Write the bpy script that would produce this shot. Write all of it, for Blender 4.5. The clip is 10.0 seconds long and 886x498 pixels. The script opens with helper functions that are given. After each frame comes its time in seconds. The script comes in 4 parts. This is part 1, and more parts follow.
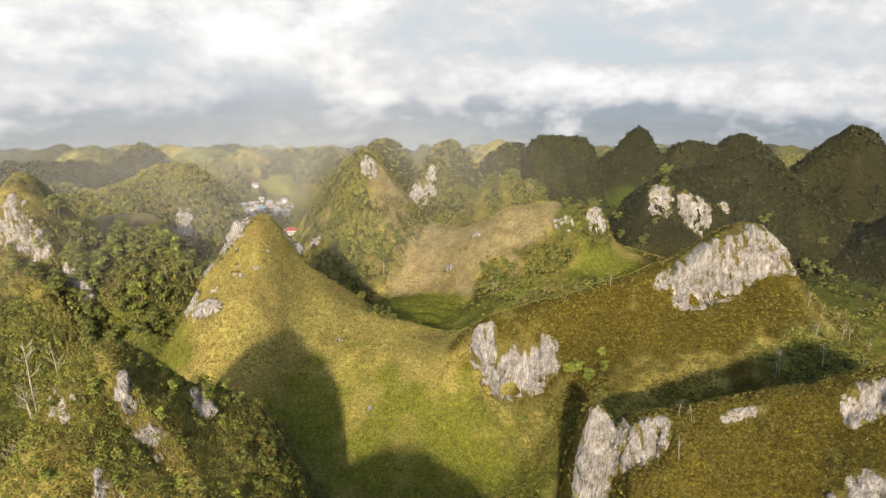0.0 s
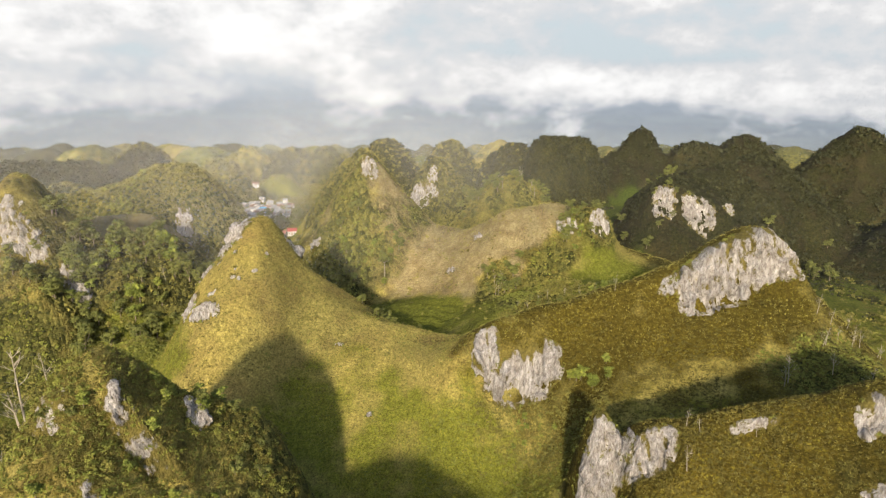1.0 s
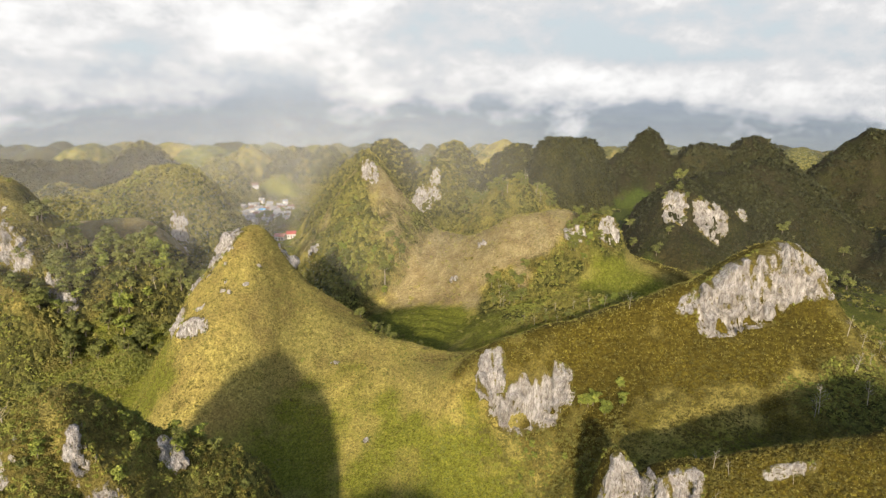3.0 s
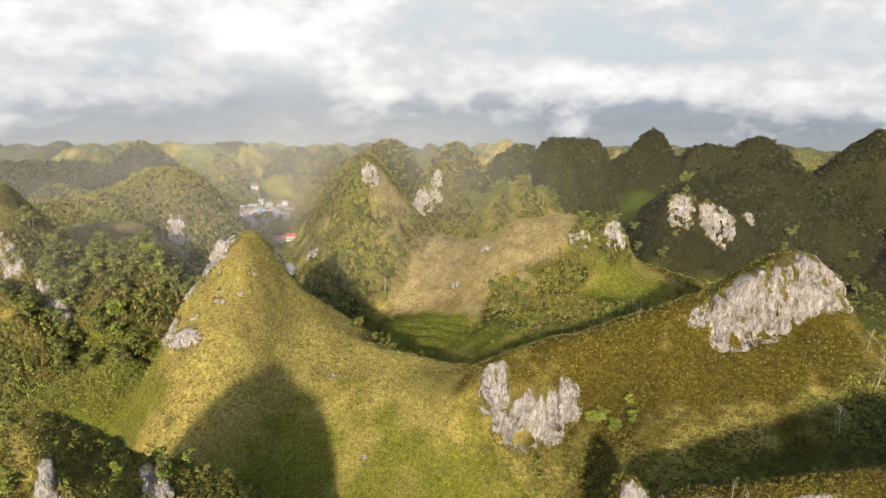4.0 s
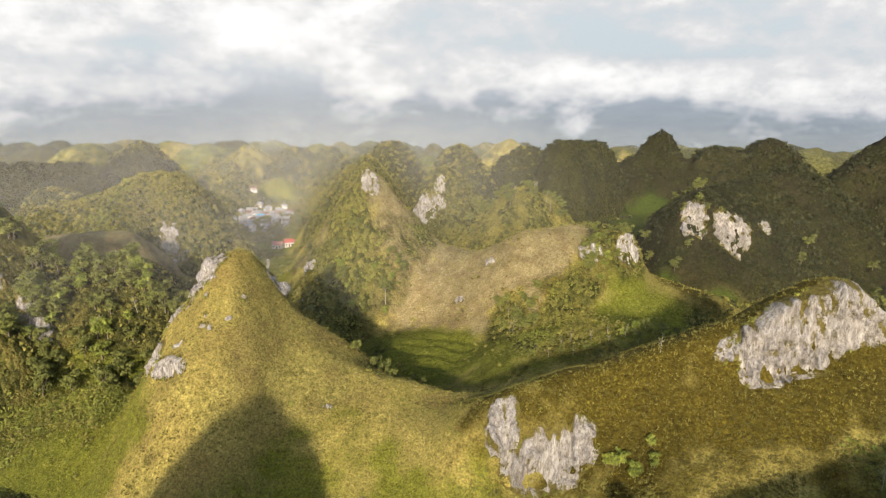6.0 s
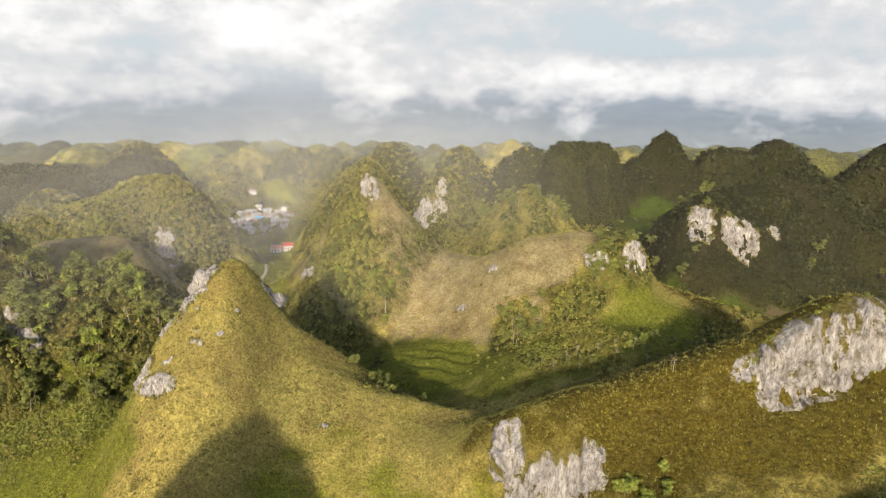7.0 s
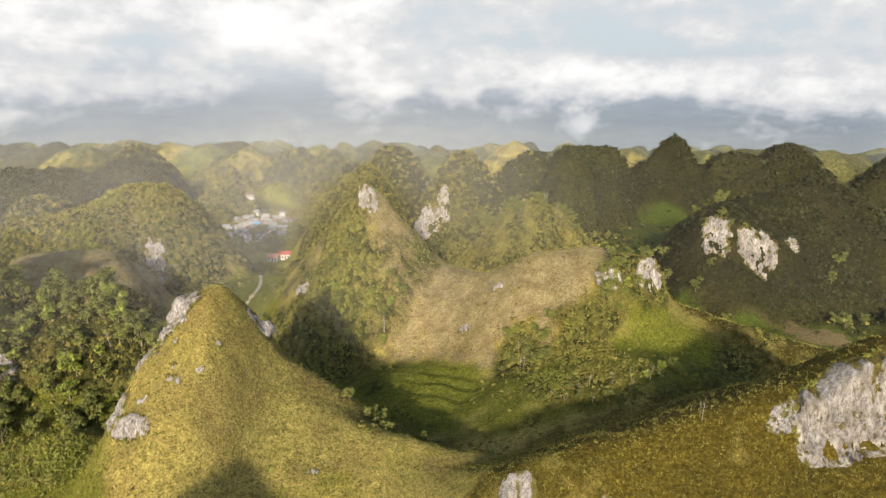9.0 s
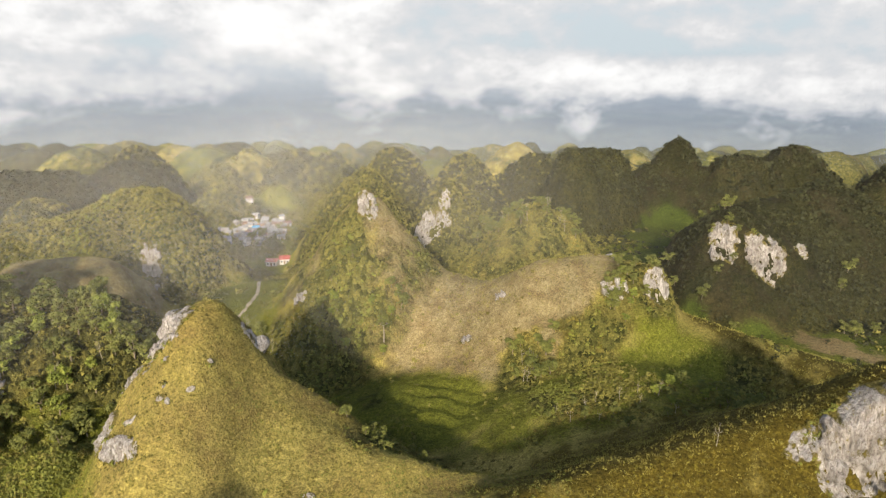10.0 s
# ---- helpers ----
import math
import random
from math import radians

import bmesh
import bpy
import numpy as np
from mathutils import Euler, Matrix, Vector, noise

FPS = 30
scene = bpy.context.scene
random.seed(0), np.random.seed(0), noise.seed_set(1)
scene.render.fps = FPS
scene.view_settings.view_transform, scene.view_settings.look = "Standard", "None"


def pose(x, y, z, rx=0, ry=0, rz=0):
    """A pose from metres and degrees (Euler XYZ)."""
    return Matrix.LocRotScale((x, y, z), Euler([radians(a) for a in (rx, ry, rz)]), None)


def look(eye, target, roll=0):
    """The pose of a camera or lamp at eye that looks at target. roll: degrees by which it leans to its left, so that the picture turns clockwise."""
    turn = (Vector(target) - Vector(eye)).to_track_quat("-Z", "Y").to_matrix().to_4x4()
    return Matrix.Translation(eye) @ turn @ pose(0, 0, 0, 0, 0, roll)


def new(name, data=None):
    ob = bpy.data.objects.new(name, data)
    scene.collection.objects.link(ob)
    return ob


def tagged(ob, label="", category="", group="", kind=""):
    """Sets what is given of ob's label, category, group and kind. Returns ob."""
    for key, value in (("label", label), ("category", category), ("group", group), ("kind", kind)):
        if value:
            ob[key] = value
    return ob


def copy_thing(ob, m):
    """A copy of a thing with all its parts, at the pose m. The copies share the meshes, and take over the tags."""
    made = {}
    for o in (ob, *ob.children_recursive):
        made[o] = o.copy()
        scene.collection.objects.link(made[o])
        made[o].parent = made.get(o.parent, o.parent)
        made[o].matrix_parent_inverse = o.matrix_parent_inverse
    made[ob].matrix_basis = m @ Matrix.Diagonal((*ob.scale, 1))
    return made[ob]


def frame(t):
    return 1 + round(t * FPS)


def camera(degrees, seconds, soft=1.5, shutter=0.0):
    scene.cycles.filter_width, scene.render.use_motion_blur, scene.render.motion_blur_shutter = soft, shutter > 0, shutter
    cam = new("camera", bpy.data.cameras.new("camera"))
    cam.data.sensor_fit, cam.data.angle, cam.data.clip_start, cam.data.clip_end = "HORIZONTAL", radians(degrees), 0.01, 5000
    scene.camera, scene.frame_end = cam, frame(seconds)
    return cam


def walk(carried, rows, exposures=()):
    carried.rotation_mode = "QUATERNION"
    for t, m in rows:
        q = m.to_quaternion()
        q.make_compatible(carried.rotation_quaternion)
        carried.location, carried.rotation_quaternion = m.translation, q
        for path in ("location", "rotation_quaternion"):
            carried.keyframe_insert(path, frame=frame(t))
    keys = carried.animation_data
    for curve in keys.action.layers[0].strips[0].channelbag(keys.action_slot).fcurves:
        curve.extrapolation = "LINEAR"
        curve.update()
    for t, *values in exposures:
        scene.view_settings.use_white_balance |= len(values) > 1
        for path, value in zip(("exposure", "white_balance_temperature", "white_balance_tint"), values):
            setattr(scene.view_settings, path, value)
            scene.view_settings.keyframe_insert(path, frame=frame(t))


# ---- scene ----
cam = camera(72.0, 10.0, soft=1.3)
PATH = [
    (0, (-0.089, 0.062, 74.938), (-0.087, 9.739, 72.417), 0.01),
    (0.5, (-0.128, 1.339, 74.965), (-0.137, 11.016, 72.443), 0.08),
    (1, (-0.125, 3.303, 75.090), (-0.147, 12.979, 72.565), 0.14),
    (1.5, (-0.111, 5.747, 75.310), (-0.144, 15.421, 72.780), 0.20),
    (2, (-0.105, 8.512, 75.622), (-0.149, 18.184, 73.084), 0.25),
    (2.5, (-0.118, 11.482, 76.017), (-0.173, 21.152, 73.470), 0.29),
    (4, (-0.317, 20.966, 77.599), (-0.405, 30.628, 75.023), 0.37),
    (4.5, (-0.426, 24.229, 78.221), (-0.524, 33.888, 75.635), 0.39),
    (5, (-0.544, 27.544, 78.870), (-0.653, 37.200, 76.274), 0.41),
    (5.5, (-0.662, 30.923, 79.536), (-0.781, 40.577, 76.931), 0.41),
    (7, (-0.930, 41.578, 81.551), (-1.082, 51.225, 78.922), 0.42),
    (7.5, (-0.974, 45.299, 82.212), (-1.136, 54.944, 79.576), 0.42),
    (8, (-0.996, 49.060, 82.867), (-1.169, 58.704, 80.227), 0.42),
    (8.5, (-1.003, 52.796, 83.522), (-1.188, 62.438, 80.878), 0.41),
    (9, (-1.012, 56.409, 84.188), (-1.207, 66.050, 81.541), 0.41),
    (9.5, (-1.045, 59.761, 84.880), (-1.251, 69.402, 82.231), 0.40),
    (10, (-1.133, 62.669, 85.620), (-1.350, 72.309, 82.969), 0.39),
]
walk(cam, [(t, look(eye, target, roll)) for t, eye, target, roll in PATH], [(0, 0.82), (10, 0.82)])


def face_sun(azimuth, elevation):
    """Direction towards the sun, for an azimuth from +y towards -x."""
    return Vector((-math.sin(azimuth) * math.cos(elevation), math.cos(azimuth) * math.cos(elevation), math.sin(elevation)))


# ---- light ----
SUN_ELEVATION, SUN_AZIMUTH = radians(21.2), radians(174.3)
sun = new("sun", bpy.data.lights.new("sun", "SUN"))
sun.data.energy, sun.data.angle, sun.data.color = 4.0, radians(2.4), (1.0, 0.87, 0.67)
sun.matrix_world = look((0, 0, 400), Vector((0, 0, 400)) - face_sun(SUN_AZIMUTH, SUN_ELEVATION))
world = bpy.data.worlds.new("world")
scene.world = world
world.use_nodes = True
sky = world.node_tree.nodes.new("ShaderNodeTexSky")
sky.sky_type, sky.sun_disc, sky.sun_elevation, sky.sun_rotation = "NISHITA", False, SUN_ELEVATION, -SUN_AZIMUTH
sky.air_density, sky.dust_density, sky.altitude = 1.0, 4.0, 900
world.node_tree.links.new(sky.outputs[0], world.node_tree.nodes["Background"].inputs[0])
world.node_tree.nodes["Background"].inputs[1].default_value = 0.15


# ---- number noise ----
def lattice(ix, iy, seed):
    n = (ix.astype(np.int64) * 374761393 + iy.astype(np.int64) * 668265263 + seed * 974634777) & 0x7FFFFFFF
    n = ((n ^ (n >> 13)) * 1274126177) & 0x7FFFFFFF
    return ((n ^ (n >> 16)) & 0xFFFF) / 32767.5 - 1.0


def vnoise(x, y, seed=0):
    x, y = np.asarray(x, float), np.asarray(y, float)
    ix, iy = np.floor(x), np.floor(y)
    fx, fy = x - ix, y - iy
    fx, fy = fx * fx * (3 - 2 * fx), fy * fy * (3 - 2 * fy)
    a, b = lattice(ix, iy, seed), lattice(ix + 1, iy, seed)
    c, d = lattice(ix, iy + 1, seed), lattice(ix + 1, iy + 1, seed)
    return (a + (b - a) * fx) * (1 - fy) + (c + (d - c) * fx) * fy


def fbm(x, y, seed=0, octaves=4):
    out, amp, total = 0.0, 1.0, 0.0
    for k in range(octaves):
        out = out + amp * vnoise(x * 2**k + 17.3 * k, y * 2**k - 9.1 * k, seed + 31 * k)
        total += amp
        amp *= 0.5
    return out / total


# ---- materials ----
class Nodes:
    """Short hand for building a node tree."""

    def __init__(self, name):
        self.mat = bpy.data.materials.new(name)
        self.mat.use_nodes = True
        self.tree = self.mat.node_tree
        self.bsdf = self.tree.nodes["Principled BSDF"]
        self.out = self.tree.nodes["Material Output"]

    def add(self, kind, **settings):
        node = self.tree.nodes.new("ShaderNode" + kind)
        for key, value in settings.items():
            if key in node.inputs.keys():
                node.inputs[key].default_value = value
        return node

    def link(self, a, b):
        self.tree.links.new(a, b)

    def coords(self, scale=(1, 1, 1)):
        geo = self.add("NewGeometry")
        mapping = self.add("Mapping")
        mapping.inputs["Scale"].default_value = scale
        self.link(geo.outputs["Position"], mapping.inputs["Vector"])
        return mapping.outputs[0]

    def noise(self, scale, detail=3.0, stretch=(1, 1, 1), rough=0.6):
        node = self.add("TexNoise", Scale=scale, Detail=detail, Roughness=rough)
        self.link(self.coords(stretch), node.inputs["Vector"])
        return node.outputs["Fac"]

    def ramp(self, fac, *stops):
        node = self.add("ValToRGB")
        ramp = node.color_ramp
        while len(ramp.elements) < len(stops):
            ramp.elements.new(0.5)
        for element, (at, colour) in zip(ramp.elements, stops):
            element.position = at
            element.color = (*colour, 1) if len(colour) == 3 else colour
        self.link(fac, node.inputs[0])
        return node.outputs[0]

    def mix(self, fac, a, b, mode="MIX"):
        node = self.add("Mix")
        node.data_type, node.blend_type = "RGBA", mode
        for value, socket in ((fac, node.inputs[0]), (a, node.inputs[6]), (b, node.inputs[7])):
            if isinstance(value, (int, float)):
                socket.default_value = value
            elif isinstance(value, tuple):
                socket.default_value = (*value, 1)
            else:
                self.link(value, socket)
        return node.outputs[2]

    def math(self, kind, a, b=0.0, clamp=False):
        node = self.add("Math")
        node.operation, node.use_clamp = kind, clamp
        for value, socket in ((a, node.inputs[0]), (b, node.inputs[1])):
            if isinstance(value, (int, float)):
                socket.default_value = value
            else:
                self.link(value, socket)
        return node.outputs[0]

    def attribute(self, name):
        node = self.add("Attribute")
        node.attribute_name = name
        return node.outputs["Fac"]

    def bump(self, height, strength, distance):
        node = self.add("Bump", Strength=strength, Distance=distance)
        self.link(height, node.inputs["Height"])
        self.link(node.outputs[0], self.bsdf.inputs["Normal"])

    def done(self, colour, roughness=0.9, specular=0.2):
        if isinstance(colour, tuple):
            self.bsdf.inputs["Base Color"].default_value = (*colour, 1)
        else:
            self.link(colour, self.bsdf.inputs["Base Color"])
        self.bsdf.inputs["Roughness"].default_value = roughness
        self.bsdf.inputs["Specular IOR Level"].default_value = specular
        return self.mat


def earth_material():
    n = Nodes("grassland")
    fine, clump, patch, broad = n.noise(2.2, 5, rough=0.7), n.noise(0.8, 6, rough=0.7), n.noise(0.09, 5), n.noise(0.025, 3)
    grass = n.ramp(clump, (0.3, (0.156, 0.136, 0.034)), (0.5, (0.288, 0.242, 0.070)), (0.72, (0.412, 0.346, 0.110)))
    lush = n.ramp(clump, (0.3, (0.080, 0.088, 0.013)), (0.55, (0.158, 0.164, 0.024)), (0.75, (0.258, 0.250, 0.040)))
    # deep: the same covers in darker colours, partly woods, partly painted cloud shade
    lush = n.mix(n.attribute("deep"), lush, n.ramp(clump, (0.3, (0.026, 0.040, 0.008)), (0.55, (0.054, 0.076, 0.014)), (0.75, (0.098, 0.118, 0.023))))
    brown = n.ramp(clump, (0.3, (0.172, 0.136, 0.066)), (0.5, (0.266, 0.218, 0.110)), (0.75, (0.370, 0.316, 0.176)))
    cells = n.add("TexVoronoi", Scale=0.62)
    n.link(n.coords((1, 1, 0.7)), cells.inputs["Vector"])
    shade = n.add("SeparateXYZ")
    n.link(cells.outputs["Color"], shade.inputs[0])
    crowns = n.math("SUBTRACT", 1.0, cells.outputs["Distance"])
    canopy = n.math("ADD", n.math("MULTIPLY", shade.outputs[0], 0.55), n.math("MULTIPLY", clump, 0.5))
    scrub = n.ramp(canopy, (0.22, (0.028, 0.032, 0.010)), (0.5, (0.080, 0.080, 0.022)), (0.8, (0.150, 0.142, 0.040)))
    soil = n.noise(0.16, 5, rough=0.65)
    # bare ground too takes a shaded colour where deep is high
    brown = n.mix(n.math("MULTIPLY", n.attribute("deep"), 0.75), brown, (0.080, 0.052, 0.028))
    brown = n.mix(n.ramp(soil, (0.44, (0, 0, 0)), (0.62, (0.75, 0.75, 0.75))), brown, (0.165, 0.122, 0.060))
    rust = n.mix(n.ramp(patch, (0.42, (0, 0, 0)), (0.66, (0.7, 0.7, 0.7))), grass, (0.185, 0.135, 0.050))
    # dark woods, also used where cloud shade is put into the colour
    jungle_and_shade = n.ramp(clump, (0.3, (0.014, 0.015, 0.006)), (0.5, (0.028, 0.028, 0.010)), (0.75, (0.050, 0.048, 0.017)))
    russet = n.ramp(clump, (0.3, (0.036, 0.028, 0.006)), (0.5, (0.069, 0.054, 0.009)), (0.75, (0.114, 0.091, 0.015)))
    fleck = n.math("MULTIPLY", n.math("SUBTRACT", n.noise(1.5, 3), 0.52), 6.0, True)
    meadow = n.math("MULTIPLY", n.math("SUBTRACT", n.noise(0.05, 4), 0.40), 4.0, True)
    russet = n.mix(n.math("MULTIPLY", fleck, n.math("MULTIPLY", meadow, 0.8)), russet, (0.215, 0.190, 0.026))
    # russet and grass recoloured as they look under cloud shade
    shaded_russet = n.ramp(clump, (0.3, (0.014, 0.013, 0.007)), (0.5, (0.030, 0.027, 0.013)), (0.75, (0.060, 0.052, 0.023)))
    shaded_russet = n.mix(n.ramp(patch, (0.46, (0, 0, 0)), (0.6, (0.8, 0.8, 0.8))), shaded_russet, n.ramp(clump, (0.3, (0.014, 0.020, 0.006)), (0.55, (0.032, 0.040, 0.011)), (0.75, (0.060, 0.066, 0.018))))
    russet = n.mix(n.attribute("deep"), russet, shaded_russet)
    rust = n.mix(n.attribute("deep"), rust, shaded_russet)
    edge = n.math("ADD", n.math("MULTIPLY", n.math("SUBTRACT", patch, 0.5), 1.3), n.math("MULTIPLY", n.math("SUBTRACT", clump, 0.5), 0.5))

    def spread(name):
        return n.math("MULTIPLY", n.math("SUBTRACT", n.math("ADD", n.attribute(name), edge), 0.35), 3.3, True)

    copse = n.math("MULTIPLY", n.math("SUBTRACT", n.noise(0.055, 6, rough=0.7), 0.46), 7.0, True)
    far = n.add("VectorMath")
    far.operation = "LENGTH"
    spot = n.add("NewGeometry")
    n.link(spot.outputs["Position"], far.inputs[0])
    copse = n.math("MULTIPLY", copse, n.math("DIVIDE", n.math("SUBTRACT", far.outputs["Value"], 650.0), 200.0, True))
    rust, lush = (n.mix(n.math("MULTIPLY", copse, 0.85), c, scrub) for c in (rust, lush))
    col = n.mix(spread("lush"), rust, lush)
    col = n.mix(spread("rust"), col, russet)
    col = n.mix(spread("dry"), col, brown)
    col = n.mix(spread("wood"), col, n.mix(n.attribute("deep"), scrub, jungle_and_shade))
    speck = n.ramp(fine, (0.36, (0.42, 0.42, 0.42)), (0.52, (1, 1, 1)), (0.68, (1.5, 1.42, 1.3)))
    col = n.mix(0.85, col, speck, "MULTIPLY")
    tone = n.ramp(broad, (0.35, (0.78, 0.80, 0.80)), (0.65, (1.15, 1.12, 1.05)))
    col = n.mix(1.0, col, tone, "MULTIPLY")
    relief = n.math("ADD", fine, n.math("MULTIPLY", clump, 1.5))
    relief = n.math("ADD", relief, n.math("MULTIPLY", n.math("MULTIPLY", crowns, spread("wood")), 2.6))
    n.bump(relief, 0.9, 0.6)
    return n.done(col, 0.95, 0.1)


def rock_material():
    """Pale weathered limestone, cracked and fluted, with turf and moss where it lies flat or breaks up."""
    n = Nodes("limestone")
    flute, streak = n.noise(1.1, 8, (1, 1, 0.3), 0.66), n.noise(3.2, 5, (1, 1, 0.16), 0.6)
    fine, patch, clump = n.noise(2.4, 6, (1, 1, 0.7), 0.7), n.noise(0.2, 5), n.noise(1.1, 6, rough=0.7)
    col = n.ramp(flute, (0.30, (0.10, 0.090, 0.080)), (0.41, (0.23, 0.213, 0.202)), (0.52, (0.36, 0.34, 0.328)), (0.68, (0.52, 0.50, 0.487)))
    col = n.mix(n.ramp(patch, (0.40, (0.45, 0.45, 0.45)), (0.60, (0, 0, 0))), col, (0.25, 0.22, 0.19))
    col = n.mix(0.7, col, n.ramp(streak, (0.36, (0.38, 0.35, 0.31)), (0.50, (1, 1, 1))), "MULTIPLY")
    col = n.mix(n.ramp(fine, (0.55, (0, 0, 0)), (0.66, (0.7, 0.7, 0.7))), col, (0.14, 0.12, 0.065))
    turf = n.ramp(clump, (0.3, (0.052, 0.044, 0.012)), (0.5, (0.118, 0.098, 0.025)), (0.75, (0.195, 0.160, 0.040)))
    speck = n.math("MULTIPLY", n.math("SUBTRACT", fine, 0.5), 2.6)
    bare = n.math("MULTIPLY", n.math("ADD", n.attribute("bare"), speck), 3.0, True)
    n.bump(n.math("ADD", n.math("MULTIPLY", flute, 1.3), n.math("ADD", n.math("MULTIPLY", fine, 0.5), n.math("MULTIPLY", streak, 0.5))), 1.0, 0.9)
    return n.done(n.mix(bare, turf, col), 0.9, 0.15)


def leaf_material(name, dark, mid, light, scale=0.12):
    """Foliage whose tone changes from clump to clump, from leaf to leaf and in drifts."""
    n = Nodes(name)
    geo, info = n.add("NewGeometry"), n.add("ObjectInfo")
    pick = n.math("ADD", n.math("MULTIPLY", n.attribute("tone"), 0.52), n.math("MULTIPLY", geo.outputs["Random Per Island"], 0.28))
    pick = n.math("ADD", pick, n.math("MULTIPLY", info.outputs["Random"], 0.12))
    col = n.ramp(pick, (0.05, dark), (0.5, mid), (0.95, light))
    tone = n.ramp(n.noise(scale, 3), (0.3, (0.78, 0.80, 0.80)), (0.5, (1, 1, 1)), (0.72, (1.22, 1.18, 1.06)))
    col = n.mix(1.0, col, tone, "MULTIPLY")
    return n.done(col, 0.75, 0.2)


def plain_material(name, colour, roughness=0.8, spread=0.15, scale=3.0):
    n = Nodes(name)
    tone = n.ramp(n.noise(scale, 4), (0.3, (1 - spread * 1.6,) * 3), (0.7, (1 + spread,) * 3))
    return n.done(n.mix(1.0, colour, tone, "MULTIPLY"), roughness, 0.3)


EARTH, ROCK = earth_material(), rock_material()


# ---- the lie of the land ----
HILLS = []


def hill(name, label, a, b, height, east, north, west, south, power=1.2, wood=0.0, dry=0.0, lush=0.0, rust=0.0, deep=0.0, soft=0.08):
    """A hill whose crest runs from a to b; its radii say how far off it has dropped by height. deep darkens its cover,
    partly for woods, partly for cloud shade.
    """
    HILLS.append(dict(name=name, label=label, a=a, b=b, height=height, radii=(east, north, west, south), power=power, wood=wood, dry=dry, lush=lush, rust=rust, deep=deep, soft=soft))


def hill_level(h, x, y):
    (ax, ay, az), (bx, by, bz) = h["a"], h["b"]
    lx, ly = bx - ax, by - ay
    t = np.clip(((x - ax) * lx + (y - ay) * ly) / max(lx * lx + ly * ly, 1e-6), 0, 1)
    dx, dy = x - ax - t * lx, y - ay - t * ly
    east, north, west, south = h["radii"]
    d = np.hypot(dx / np.where(dx > 0, east, west), dy / np.where(dy > 0, north, south))
    s = h["soft"]
    d = np.sqrt(d * d + s * s) - s
    drop = np.where(d < 1, d ** h["power"], 1 + h["power"] * (d - 1))
    return az + t * (bz - az) - h["height"] * drop


def peak(name, label, x, y, z, *rest, **kw):
    hill(name, label, (x, y, z), (x, y, z), *rest, **kw)


GRASSY = "steep grassy karst hill of yellow-green grass with pale rock"
WOODED = "steep karst hill covered in dark green scrub and trees"
# the near hills
peak("karst_hill", "pointed grassy karst cone with pale limestone ribs", -60, 197, 35.4, 30, 15.5, 14, 18, 29, power=1.05, soft=0.34)
peak("karst_hill", "broad grassy foot of the pointed cone", -54, 195, 22, 36, 48, 17, 24, 36, power=1.0, soft=0.12)
hill("karst_hill", "grassy spur running down from the pointed cone", (-40, 186, 10), (2, 178, 0.5), 30, 40, 34, 40, 42, power=1.1)
hill("karst_hill", "broad grassy saddle between two karst hills", (-24, 172, 1), (0, 167, 0.5), 24, 24, 32, 34, 38, power=1.15)
peak("karst_hill", "rounded grassy hill with large bare limestone crags", 82, 162, 35.5, 45, 44, 48, 50, 36, power=1.15, rust=0.8, lush=0.2)
hill("karst_hill", "long grassy spur with a limestone cliff at its foot", (10, 158, 11), (60, 161, 28), 30, 40, 45, 27, 21, power=1.1, rust=0.75)
hill("karst_hill", "lower apron of rusty scrub in front of the crag hill", (46, 142, 6), (92, 136, 15), 26, 60, 40, 26, 34, power=1.2, rust=0.55, lush=0.5, wood=0.3)
hill("karst_hill", "near ridge of rusty scrub and grass with limestone crags", (38, 108, 12), (84, 93, 33), 40, 40, 26, 10, 75, power=1.2, rust=0.9, wood=0.25)
peak("karst_hill", "steep limestone stub at the end of the near ridge", 31.2, 111.2, 13.5, 22, 8, 12, 4.2, 5.0, power=1.4, rust=0.9, soft=0.2)
peak("karst_hill", "near craggy hill overgrown with scrub and small trees", -54, 90, 36.6, 48, 24, 34, 30, 42, power=1.15, wood=0.36, rust=0.45)
hill("karst_hill", "craggy shoulder of the near hill with small trees", (-47, 96, 26), (-37, 107, 16), 34, 12, 22, 25, 30, power=1.3, wood=0.7, rust=0.2)
peak("karst_hill", "low scrubby hill under the flight path", -20, 48, 21, 40, 46, 40, 40, 40, power=1.4, wood=0.5)
# the middle distance
peak("karst_hill", "limestone-faced hill with a dry grassy top", -164, 238, 39.6, 56, 38, 40, 50, 44, power=1.1, wood=0.85, deep=0.3)
peak("karst_hill", "dry tawny top of the limestone-faced hill", -165, 237, 41, 16, 11.5, 13, 16, 13, power=1.0, dry=0.75, soft=0.12)
hill("karst_hill", "wooded shoulder with broad-leaved trees", (-140, 243, 15), (-116, 250, 16), 36, 26, 34, 40, 32, power=1.3, wood=1.0, deep=0.4)
peak("karst_hill", "bright green grassy slope between the cone and the woods", -104, 199, -8.5, 17, 30, 26, 34, 42, power=1.15, lush=1.0, wood=0.15)
hill("karst_hill", "flat brown grassy ridge behind the woods", (-172, 292, 15), (-146, 294, 16), 34, 20, 40, 40, 40, power=1.4, dry=0.9, wood=0.2)
hill("karst_hill", WOODED, (-163, 364, 32), (-149, 360, 32), 52, 34, 50, 60, 32, power=1.35, wood=1.0)
hill("karst_hill", "low wooded ridge running off the hill", (-222, 356, 14), (-170, 352, 25), 40, 40, 40, 40, 40, power=1.4, wood=1.0, deep=0.3)
peak("karst_hill", "pointed karst peak with a rock cap and scrub below", -37, 302, 40, 56, 54, 48, 49, 35, power=0.95, wood=0.95, soft=0.04)
